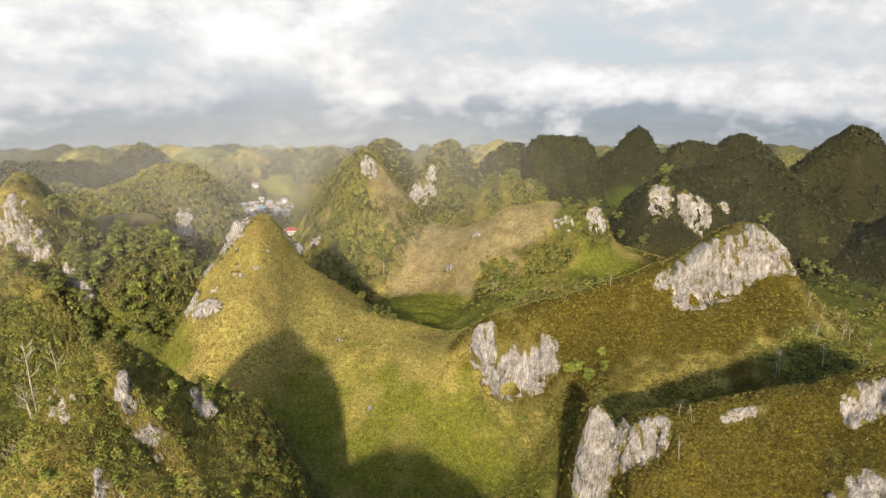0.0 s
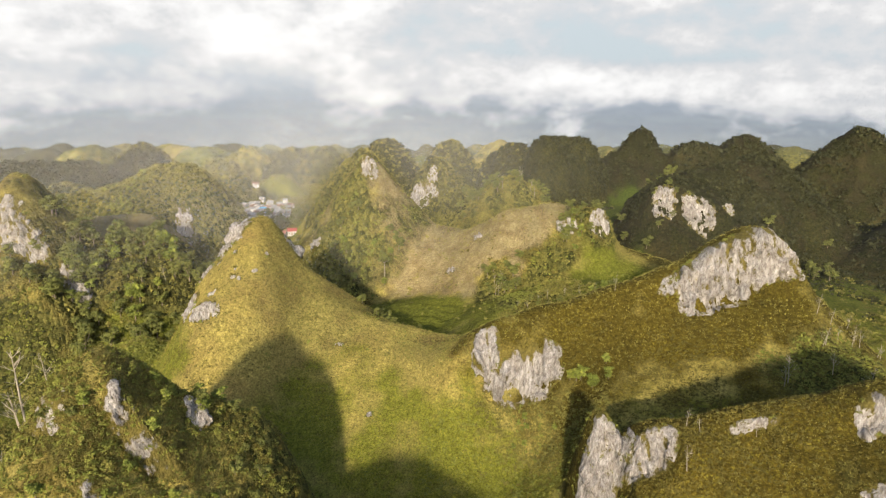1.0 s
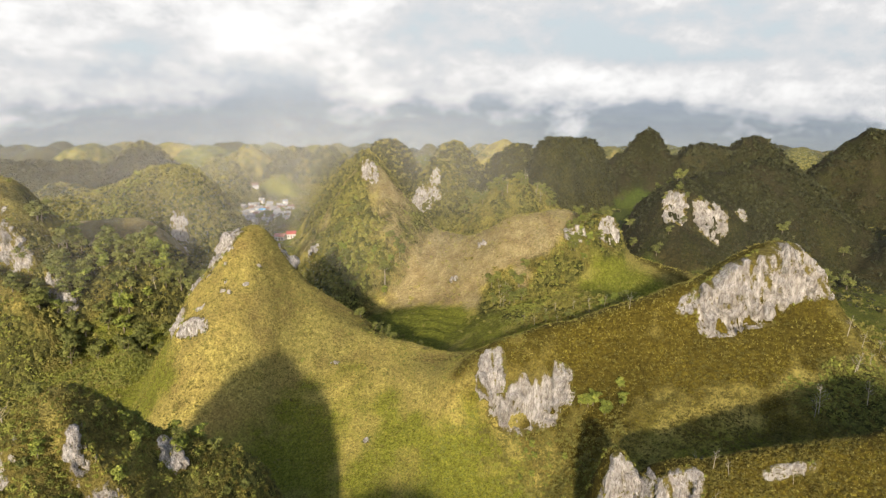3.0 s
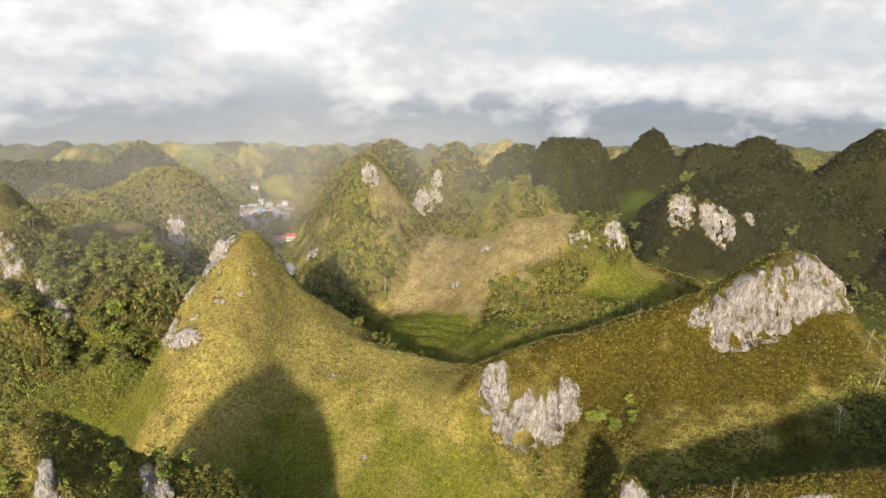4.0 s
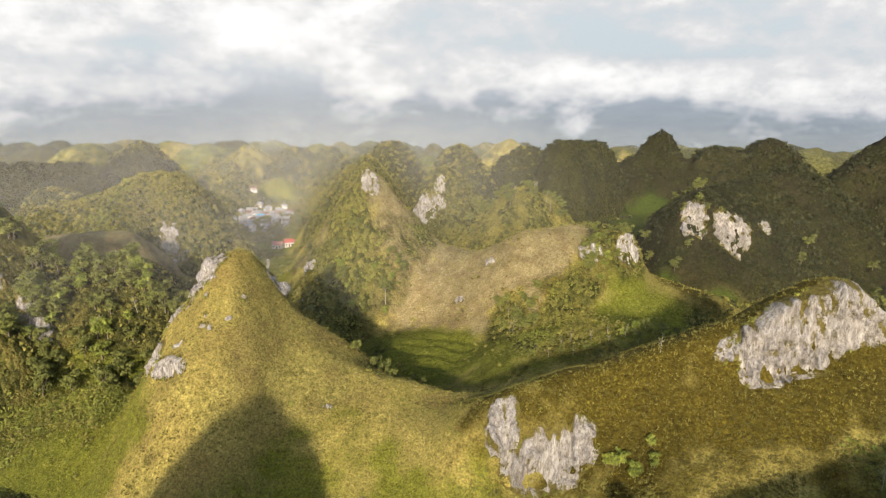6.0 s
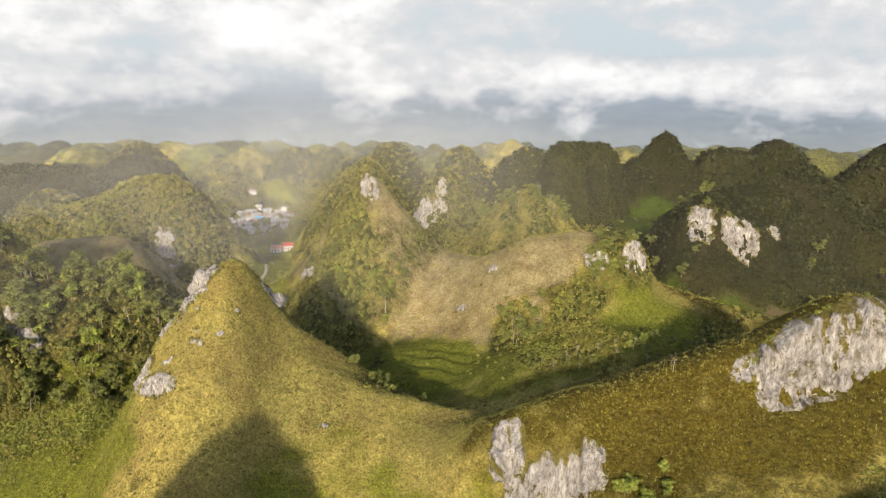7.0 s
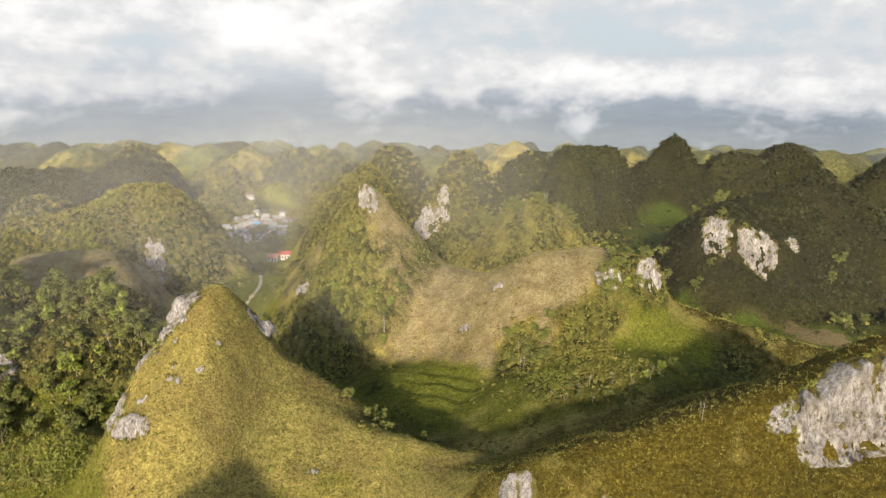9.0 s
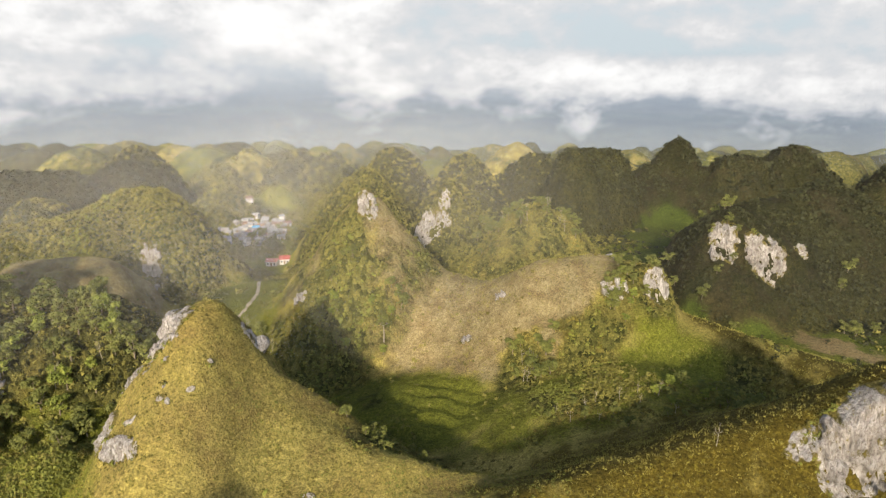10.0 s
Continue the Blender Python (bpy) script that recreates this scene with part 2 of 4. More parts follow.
peak("karst_hill", "bare brown upper cone of the pointed peak", -37, 302, 43.6, 34, 25, 23, 24, 18.5, power=1.0, dry=1.5, rust=0.9, soft=0.12)
hill("karst_hill", "rounded mound of dry brown grass", (-5, 300, 9), (18, 284, 10), 26, 34, 40, 26, 52, power=1.3, dry=1.2)
hill("karst_hill", "brown grassy top of the rounded mound", (34, 277, 23), (47, 275, 26), 34, 40, 40, 36, 38, power=1.4, dry=1.0, rust=1.0)
hill("karst_hill", "scrubby end of the mound with limestone outcrops", (60, 267, 25), (66, 266, 23), 34, 14, 34, 20, 24, power=1.6, wood=1.0, lush=0.7)
hill("karst_hill", "low grassy ridge running off the mound", (70, 264, 9), (120, 236, 1), 24, 30, 38, 30, 36, power=1.3, rust=0.7, lush=0.3, deep=0.3)
peak("karst_hill", "low round hill of scrub behind the mound", 42, 382, 22.5, 44, 44, 50, 46, 38, power=1.4, wood=0.6, rust=0.3)
peak("karst_hill", "wooded hill with a white limestone face", -7, 402, 32, 52, 42, 40, 27, 25, power=1.3, wood=1.0, deep=0.35)
peak("karst_hill", WOODED, 4, 505, 34, 66, 38, 40, 38, 46, power=1.7, wood=1.0, deep=0.5)
# deep on these right-hand hills puts cloud shade into their colour
hill("karst_hill", "large russet hill with a limestone cliff and scrub darkened for cloud shade", (120, 350, 24), (192, 384, 36), 54, 66, 56, 25, 46, power=1.4, wood=0.47, rust=0.9, deep=0.95)
peak("karst_hill", "russet hill with scattered scrub, darkened for cloud shade", 300, 330, 22, 50, 80, 70, 80, 70, power=1.3, wood=0.3, rust=0.7, deep=1)
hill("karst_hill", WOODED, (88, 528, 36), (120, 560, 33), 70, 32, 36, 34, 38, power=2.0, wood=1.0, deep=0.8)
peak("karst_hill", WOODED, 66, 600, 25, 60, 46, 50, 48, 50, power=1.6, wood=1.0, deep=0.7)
peak("karst_hill", "broad hill of russet grass below a rocky knob, darkened for cloud shade", 187, 592, 29, 56, 76, 60, 84, 56, power=1.0, wood=0.47, rust=0.9, deep=0.95)
peak("karst_hill", "rounded rocky knob grown with scrub darkened for cloud shade", 186, 588, 41, 24, 17, 16, 17, 15, power=1.5, wood=0.6, rust=0.3, deep=1)
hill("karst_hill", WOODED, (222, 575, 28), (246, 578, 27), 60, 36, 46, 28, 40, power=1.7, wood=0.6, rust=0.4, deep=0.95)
peak("karst_hill", "rounded hill of russet scrub, darkened for cloud shade", 299, 622, 32, 64, 62, 60, 60, 56, power=1.35, wood=0.47, rust=0.8, deep=0.95)
peak("karst_hill", "pointed peak of russet scrub, darkened for cloud shade", 346, 522, 46, 76, 84, 60, 74, 60, power=1.05, wood=0.47, rust=0.85, deep=0.95)
peak("karst_hill", "wooded hill rising behind the pointed peak", -57, 430, 34.5, 64, 44, 50, 48, 44, power=1.3, wood=1.0, deep=0.1)
peak("karst_hill", WOODED, -57, 600, 28, 66, 46, 50, 46, 56, power=1.8, wood=1.0, deep=0.5)
peak("karst_hill", "grassy hill behind the village", -166, 612, -8, 30, 34, 40, 34, 40, power=1.4, lush=0.7, wood=0.25)
peak("karst_hill", WOODED, -147, 760, 6.5, 52, 46, 50, 46, 56, power=1.6, wood=1.0, deep=0.5)
peak("karst_hill", "grassy hill with one wooded side", -270, 850, -1, 52, 44, 60, 60, 56, power=1.5, wood=0.3, lush=0.3)
peak("karst_hill", WOODED, -206, 830, -1.5, 52, 44, 60, 44, 56, power=1.7, wood=0.9, deep=0.6)
peak("karst_hill", WOODED, -271, 750, -7, 46, 40, 50, 50, 50, power=1.5, wood=0.6, rust=0.3)
peak("karst_hill", "broad sunlit grassy hill with copses", -458, 800, 5, 52, 60, 60, 80, 60, power=1.4, wood=0.5, lush=0.6)
peak("karst_hill", WOODED, -380, 775, 9, 54, 50, 50, 50, 56, power=1.5, wood=1.0, deep=0.6)
peak("karst_hill", "bright yellow-green grassy hill", 91, 1000, -2, 52, 54, 60, 70, 60, power=1.2, lush=0.25)
peak("karst_hill", "sunlit grassy hill in a gap of the dark hills", 225, 900, -16, 52, 50, 60, 50, 60, power=1.4, lush=0.3)
peak("karst_hill", WOODED, -300, 482, 2.5, 42, 40, 40, 44, 40, power=1.6, wood=1.0, deep=0.5)
hill("karst_hill", WOODED, (-420, 545, 12), (-330, 560, 10), 44, 70, 60, 60, 60, power=1.4, wood=1.0, deep=1)
peak("karst_hill", WOODED, -300, 610, 13, 50, 60, 60, 60, 60, power=1.5, wood=1.0, deep=1)
peak("karst_hill", "small wooded hill beside the village", -190, 548, 1, 48, 36, 40, 44, 44, power=1.6, wood=1.0, deep=0.3)
NEAR = len(HILLS)
# the rolling country behind
rng = random.Random(5)
for ring in range(330):
    far = 880 + 1300 * (ring / 330) ** 1.15
    side = rng.uniform(-0.85, 0.85) * far
    top = 75 - far * rng.uniform(0.084, 0.118)
    wide = rng.uniform(24, 46) * (0.75 + far / 2600)
    cover = rng.choice((0.2, 0.3, 0.4, 0.5, 0.7, 1.0, 1.0))
    peak("hill", "", side, far, top, wide * rng.uniform(0.8, 1.1), wide * rng.uniform(0.8, 1.5), wide, wide * rng.uniform(0.8, 1.5), wide, power=rng.uniform(1.4, 1.9), wood=cover, lush=rng.choice((0.2, 0.4, 0.7)), rust=rng.choice((0.0, 0.3, 0.5)), deep=rng.choice((0.1, 0.4, 0.8)))


def floor_level(x, y):
    r = np.hypot(x, y)
    z = -22 + 2.5 * fbm(x / 60, y / 60, 3, 3)
    lift = np.zeros_like(z)
    for cx, cy, wide, rise in ((-5, 241, 24, 12), (52, 216, 40, 25), (5, 218, 20, 9), (62, 121, 24, 27), (30, 330, 60, 8), (110, 330, 60, 4), (-92, 330, 36, 13)):
        lift = np.maximum(lift, rise * np.exp(-(((x - cx) ** 2 + (y - cy) ** 2) / (1.9 * wide**2)) ** 1.3))
    z = z + lift - 5 * np.exp(-((x + 125) ** 2 + (y - 460) ** 2) / 90**2)
    fall = np.clip((r - 420) / 1500, 0, 1)
    return z - 110 * fall * fall * (3 - 2 * fall) - 330 * np.clip((r - 1700) / 1300, 0, 1)


CLIFFS = []
BARE = ((150, 300, 15), (165, 285, 10), (50, 290, 10), (-110, 286, 9))
THICKETS = ((172, 345, 13), (196, 326, 16), (154, 320, 8), (214, 372, 16), (88, 232, 9), (102, 246, 6), (47, 249, 11), (40, 238, 9), (21, 243, 9), (92, 214, 22), (-44, 286, 16), (-16, 196, 14), (-60, 262, 18), (30, 214, 10), (-128, 226, 20), (-124, 205, 10), (-112, 213, 8), (-134, 190, 14), (-96, 236, 14), (6, 120, 16), (92, 134, 14), (-104, 142, 30))
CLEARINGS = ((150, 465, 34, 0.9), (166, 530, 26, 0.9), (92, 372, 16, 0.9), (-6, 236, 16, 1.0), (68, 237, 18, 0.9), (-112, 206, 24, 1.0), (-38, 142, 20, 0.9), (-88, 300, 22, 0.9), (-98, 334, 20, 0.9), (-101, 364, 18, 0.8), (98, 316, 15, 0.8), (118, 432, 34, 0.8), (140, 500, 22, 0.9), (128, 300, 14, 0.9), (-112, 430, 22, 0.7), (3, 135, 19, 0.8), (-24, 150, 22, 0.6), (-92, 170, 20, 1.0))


def cliff(x, y, half, above, below, back, turn=0.0):
    """A rock step across a slope: the ground behind it rises by above, that before it sinks by below."""
    CLIFFS.append((x, y, half, above, below, back, radians(turn)))


def cliff_step(c, x, y):
    cx, cy, half, above, below, back, turn = c
    dx, dy = x - cx, y - cy
    u = dx * math.cos(turn) + dy * math.sin(turn)
    v = -dx * math.sin(turn) + dy * math.cos(turn)
    v = v + 0.9 * fbm(u / 4.5 + cx, np.zeros_like(u) + cy, 61, 3) * min(1, half / 5)
    side = np.exp(-((u / half) ** 4))
    rise = np.where(v > 0, above * np.exp(-np.clip(v, 0, None) / back) , -below * np.exp(np.clip(v, None, 0) / back))
    edge = np.clip(np.abs(v) / 0.9, 0, 1)
    middle = (above - below) / 2
    return side * (middle + (rise - middle) * edge)


cliff(78, 154.9, 15, 8, 8, 13)
cliff(19, 150.6, 11, 6.4, 9.6, 8)
cliff(38.5, 104, 4.0, 2, 6, 5, -10)
cliff(54, 98.5, 6, 0.8, 1.6, 3, -18)
cliff(69, 92.5, 4, 1, 2.6, 4, -10)
cliff(65, 82.5, 4.5, 1, 4, 4, 0)
cliff(-158, 221, 15, 7, 7, 12)
cliff(-139, 222, 5, 2, 9, 5)
cliff(-145, 335, 6, 5, 10, 9)
cliff(-15, 389, 10, 3, 5, 8)
cliff(137, 334, 20, 7, 8, 12, -6)
cliff(66, 258.5, 4, 4, 8, 5)
cliff(52, 258, 4, 2, 4, 4)
cliff(-46, 84.5, 5, 2.5, 5, 4, 10)
cliff(-56, 81, 3.2, 1.5, 3.5, 3)
cliff(-47.5, 75, 2.6, 1, 4, 3)
cliff(-70, 171.3, 6, 1, 3.2, 3, -30)
cliff(-68, 193.5, 4, 1, 4, 4, -35)


def land(x, y, fields=False):
    """The ground's level at x, y; with fields also its cover and which hill it belongs to."""
    x, y = np.asarray(x, float), np.asarray(y, float)
    grow = np.clip(np.hypot(x, y) / 250, 0.5, 3)
    wx = x + grow * (2.6 * fbm(x / 16, y / 16, 11, 3) + 0.8 * fbm(x / 4, y / 4, 12, 2))
    wy = y + grow * (2.6 * fbm(x / 16, y / 16, 21, 3) + 0.8 * fbm(x / 4, y / 4, 22, 2))
    ground = floor_level(x, y)
    sharp = 2.6
    total, mixed = np.ones_like(ground), np.ones_like(ground)
    wood, dry, lush, rust = 0.35 + 0.25 * np.clip((np.hypot(x, y) - 330) / 120, 0, 1), np.zeros_like(ground), np.zeros_like(ground) + 0.7, np.zeros_like(ground) + 0.2
    # floor colour darkened towards the back right, in place of cloud shade
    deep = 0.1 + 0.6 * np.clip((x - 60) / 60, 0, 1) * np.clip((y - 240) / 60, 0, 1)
    best, owner = ground.copy() + 1.0, np.full(ground.shape, -1)
    for k, h in enumerate(HILLS):
        reach = 1.8 * max(h["radii"])
        (ax, ay, _), (bx, by, _) = h["a"], h["b"]
        sel = np.nonzero((x > min(ax, bx) - reach) & (x < max(ax, bx) + reach) & (y > min(ay, by) - reach) & (y < max(ay, by) + reach))
        if len(sel[0]) == 0:
            continue
        level = hill_level(h, wx[sel], wy[sel])
        weight = np.exp(np.clip((level - ground[sel]) / sharp, -30, 60))
        total[sel] += weight
        weight = np.exp(np.clip((level - ground[sel]) / 4.4, -30, 60))
        mixed[sel] += weight
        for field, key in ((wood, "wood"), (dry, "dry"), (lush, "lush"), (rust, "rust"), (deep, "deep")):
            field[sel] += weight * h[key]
        won = level > best[sel]
        idx = tuple(s[won] for s in sel)
        best[idx] = level[won]
        owner[idx] = k
    z = ground + sharp * np.log(total)
    wood, dry, lush, rust, deep = wood / mixed, dry / mixed, lush / mixed, rust / mixed, deep / mixed
    for c in CLIFFS:
        z = z + cliff_step(c, x, y)
    for cx, cy, wide in THICKETS:
        near = np.clip(1.15 * np.exp(-((wx - cx) ** 2 + (wy - cy) ** 2) / wide**2) + 0.45 * fbm(x / 7, y / 7, 64, 3) - 0.15, 0, 1)
        near = near * (np.hypot(x - cx, y - cy) < 2 * wide)
        wood, dry, rust = wood + (1 - wood) * near, dry * (1 - near), rust * (1 - near)
    for cx, cy, wide in BARE:
        near = np.clip(1.2 * np.exp(-((wx - cx) ** 2 + (wy - cy) ** 2) / wide**2) + 0.5 * fbm(x / 5, y / 5, 68, 3) - 0.2, 0, 1)
        near = near * (np.hypot(x - cx, y - cy) < 2 * wide)
        wood, dry = wood * (1 - near), dry + (0.9 - dry) * near
    for cx, cy, wide, green in CLEARINGS:
        near = np.clip(1.2 * np.exp(-(((wx - cx) ** 2 + (wy - cy) ** 2) / wide**2) ** 1.5) + 0.3 * fbm(x / 8, y / 8, 66, 3) - 0.1, 0, 1)
        near = near * (np.hypot(x - cx, y - cy) < 2 * wide)
        wood, dry, rust = wood * (1 - 0.9 * near), dry * (1 - 0.8 * near), rust * (1 - near)
        lush = lush + (green - lush) * near
    bed = np.exp(-(((x + 6) ** 2 + (y - 234) ** 2) / 17**2) ** 2)
    z = z + 0.55 * bed * np.tanh(2.5 * np.sin((wy + 0.35 * wx) / 1.05))
    z = z + (0.35 + 0.9 * wood) * np.clip(grow, 0.7, 2) * fbm(x / 5, y / 5, 41, 3)
    return (z, wood, dry, lush, rust, deep, owner) if fields else z


def level(x, y):
    return float(land(np.array([x]), np.array([y]))[0])


def mesh_from(name, points, faces, material, smooth=True):
    """A mesh from arrays; faces all have the same number of corners."""
    me = bpy.data.meshes.new(name)
    points, faces = np.asarray(points, np.float32), np.asarray(faces, np.int32)
    n = faces.shape[1]
    me.vertices.add(len(points))
    me.vertices.foreach_set("co", points.ravel())
    me.loops.add(faces.size)
    me.loops.foreach_set("vertex_index", faces.ravel())
    me.polygons.add(len(faces))
    me.polygons.foreach_set("loop_start", np.arange(0, faces.size, n, dtype=np.int32))
    me.polygons.foreach_set("use_smooth", np.full(len(faces), smooth))
    if material:
        me.materials.append(material)
    me.update(calc_edges=True)
    return me


def build_land():
    az = np.r_[np.arange(-180, -48, 4.0), np.arange(-48, 48, 0.26), np.arange(48, 180, 4.0)]
    rad = np.r_[0.2, 7, 13, 18 * np.exp(np.arange(0, math.log(4800 / 18), 0.0078))]
    A, Rr = np.meshgrid(np.radians(az), rad)
    x, y = Rr * np.sin(A), Rr * np.cos(A)
    z, wood, dry, lush, rust, deep, owner = land(x.ravel(), y.ravel(), True)
    rows, cols = x.shape
    z = z.reshape(rows, cols)
    # normals of the whole sheet, so that the pieces meet without a seam
    P = np.stack([x, y, z], -1)
    tu = np.roll(P, -1, 1) - np.roll(P, 1, 1)
    tv = np.gradient(P, axis=0)
    N = np.cross(tu, tv)
    N /= np.linalg.norm(N, axis=-1, keepdims=True) + 1e-9
    N[N[..., 2] < 0] *= -1
    i, j = np.meshgrid(np.arange(rows - 1), np.arange(cols), indexing="ij")
    j2 = (j + 1) % cols
    quads = np.stack([i * cols + j, (i + 1) * cols + j, (i + 1) * cols + j2, i * cols + j2], -1).reshape(-1, 4)
    quads = quads[:, ::-1]
    P, N = P.reshape(-1, 3), N.reshape(-1, 3)
    mine = owner[quads[:, 0]]
    for k in [-1, *range(NEAR)]:
        sel = (mine == k) | ((mine >= NEAR) if k < 0 else False)
        q = quads[sel]
        if len(q) == 0:
            continue
        used, inverse = np.unique(q, return_inverse=True)
        pts, f = P[used], inverse.reshape(-1, 4)
        if k < 0:
            name, label = "ground", ""
        else:
            name, label = HILLS[k]["name"], HILLS[k]["label"]
        me = mesh_from(name, pts, f, EARTH)
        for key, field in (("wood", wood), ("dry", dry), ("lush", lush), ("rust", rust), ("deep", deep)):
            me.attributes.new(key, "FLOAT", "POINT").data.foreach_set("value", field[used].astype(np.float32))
        me.normals_split_custom_set_from_vertices(N[used])
        ob = new(name, me)
        if k < 0:
            tagged(ob, "grassy valley floor and rolling country out to the plain", "ground", kind="structure")
        else:
            tagged(ob, label, "hill", "karst hills")


build_land()

def backdrop():
    """Far glowing sheet of sky: coast and sea with their haze painted in, and banks of low cloud."""
    cols, rws = 300, 170
    az = np.radians(np.linspace(-75, 75, cols))
    up = np.r_[np.linspace(-420, 900, 150), np.linspace(920, 3200, rws - 150)]
    A, Z = np.meshgrid(az, up)
    x, y = 4790 * np.sin(A), 4790 * np.cos(A)
    s = np.degrees(A)
    # cloud: billows that thicken in bands and heaps
    n1 = fbm(s / 7.0, Z / 210.0, 71, 6)
    n2 = fbm(s / 2.6, Z / 90.0, 75, 5)

    def heap(cs, cz, ws, wz):
        return np.exp(-(((s - cs) / ws) ** 2 + ((Z - cz) / wz) ** 2))

    # the clouds' underside: soft and high over the west, lower and sharper over the east
    under = np.interp(s, (-36, -30, -20, -14, -10, -6, 0, 15, 36), (60, 210, 190, 170, 70, -50, -30, -65, -85))
    fade = np.interp(s, (-30, -12, -4, 8), (240, 210, 140, 120))
    cover = np.clip((Z - under + 130 * fbm(s / 4.5, Z / 300, 83, 5)) / fade + 0.4, 0, 1)
    dens = 0.62 + 0.30 * n1 + 0.16 * n2 + 0.55 * heap(-16.5, 460, 4.5, 240) + 0.22 * heap(-20, 800, 16, 300) + 0.32 * heap(12, 130, 5, 70) + 0.14 * heap(24, 90, 12, 90)
    dens -= 0.80 * heap(9, 400, 9, 120) + 0.35 * heap(-4, 500, 4, 160) + 0.42 * heap(23, 300, 7, 55) + 0.28 * heap(-28, 330, 4, 45) + 0.2 * heap(16, 560, 14, 90)
    dens = cover * dens + 0.50 * heap(11.3, -190, 1.5, 130) + 0.26 * heap(-6, -110, 3.5, 90) * (1 + n2) + 0.30 * heap(-35, -150, 2.5, 90) + 0.22 * heap(4, -120, 5, 60) * (1 + n1) + 0.46 * heap(-28, 70, 16, 170) * (1 + 0.7 * n1)
    me = mesh_from("backdrop", np.stack([x, y, Z], -1).reshape(-1, 3), [[r * cols + c, r * cols + c + 1, (r + 1) * cols + c + 1, (r + 1) * cols + c] for r in range(rws - 1) for c in range(cols - 1)], None)
    me.attributes.new("cloud", "FLOAT", "POINT").data.foreach_set("value", np.clip(dens, 0, 1).astype(np.float32).ravel())
    n = Nodes("sky_distance")
    geo = n.add("NewGeometry")
    sep = n.add("SeparateXYZ")
    n.link(geo.outputs["Position"], sep.inputs[0])
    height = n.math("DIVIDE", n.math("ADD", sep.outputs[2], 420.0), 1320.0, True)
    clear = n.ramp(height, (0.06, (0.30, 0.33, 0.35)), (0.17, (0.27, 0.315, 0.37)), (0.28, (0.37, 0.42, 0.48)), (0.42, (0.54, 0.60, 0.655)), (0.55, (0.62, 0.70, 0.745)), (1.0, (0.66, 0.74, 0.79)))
    # far fields and woods of the coastal plain, drawn out flat by the distance, haze painted in
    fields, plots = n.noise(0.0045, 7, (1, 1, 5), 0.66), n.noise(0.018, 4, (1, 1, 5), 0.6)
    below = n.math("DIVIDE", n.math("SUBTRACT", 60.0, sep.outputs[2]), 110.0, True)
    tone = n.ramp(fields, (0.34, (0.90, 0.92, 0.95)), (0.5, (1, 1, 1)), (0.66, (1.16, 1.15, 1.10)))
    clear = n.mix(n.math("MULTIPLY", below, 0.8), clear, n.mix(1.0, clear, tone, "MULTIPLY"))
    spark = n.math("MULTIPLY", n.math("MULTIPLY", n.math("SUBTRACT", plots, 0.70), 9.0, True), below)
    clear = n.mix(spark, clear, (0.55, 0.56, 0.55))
    billow, puff = n.noise(0.0018, 8, (1, 1, 1.7), 0.55), n.noise(0.0065, 6, (1, 1, 1.5), 0.58)
    ragged = n.math("ADD", n.math("MULTIPLY", n.math("SUBTRACT", billow, 0.5), 1.25), n.math("MULTIPLY", n.math("SUBTRACT", puff, 0.5), 0.75))
    dense = n.math("ADD", n.attribute("cloud"), ragged)
    white = n.ramp(dense, (0.14, (0, 0, 0)), (0.40, (0.75, 0.75, 0.75)), (0.6, (1, 1, 1)))
    bulk = n.ramp(dense, (0.25, (0.70, 0.71, 0.74)), (0.55, (0.78, 0.78, 0.79)), (0.8, (0.95, 0.945, 0.94)), (1.0, (1.06, 1.05, 1.04)))
    col = n.mix(white, clear, bulk)
    # the whole sheet gives off its own light, the hazy plain included
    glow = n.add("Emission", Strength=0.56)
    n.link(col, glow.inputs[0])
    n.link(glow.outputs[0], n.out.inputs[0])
    me.materials.clear()
    me.materials.append(n.mat)
    tagged(new("backdrop", me), "glowing backdrop of hazy coast and sea under banks of low white cloud", "sky", kind="structure")


backdrop()


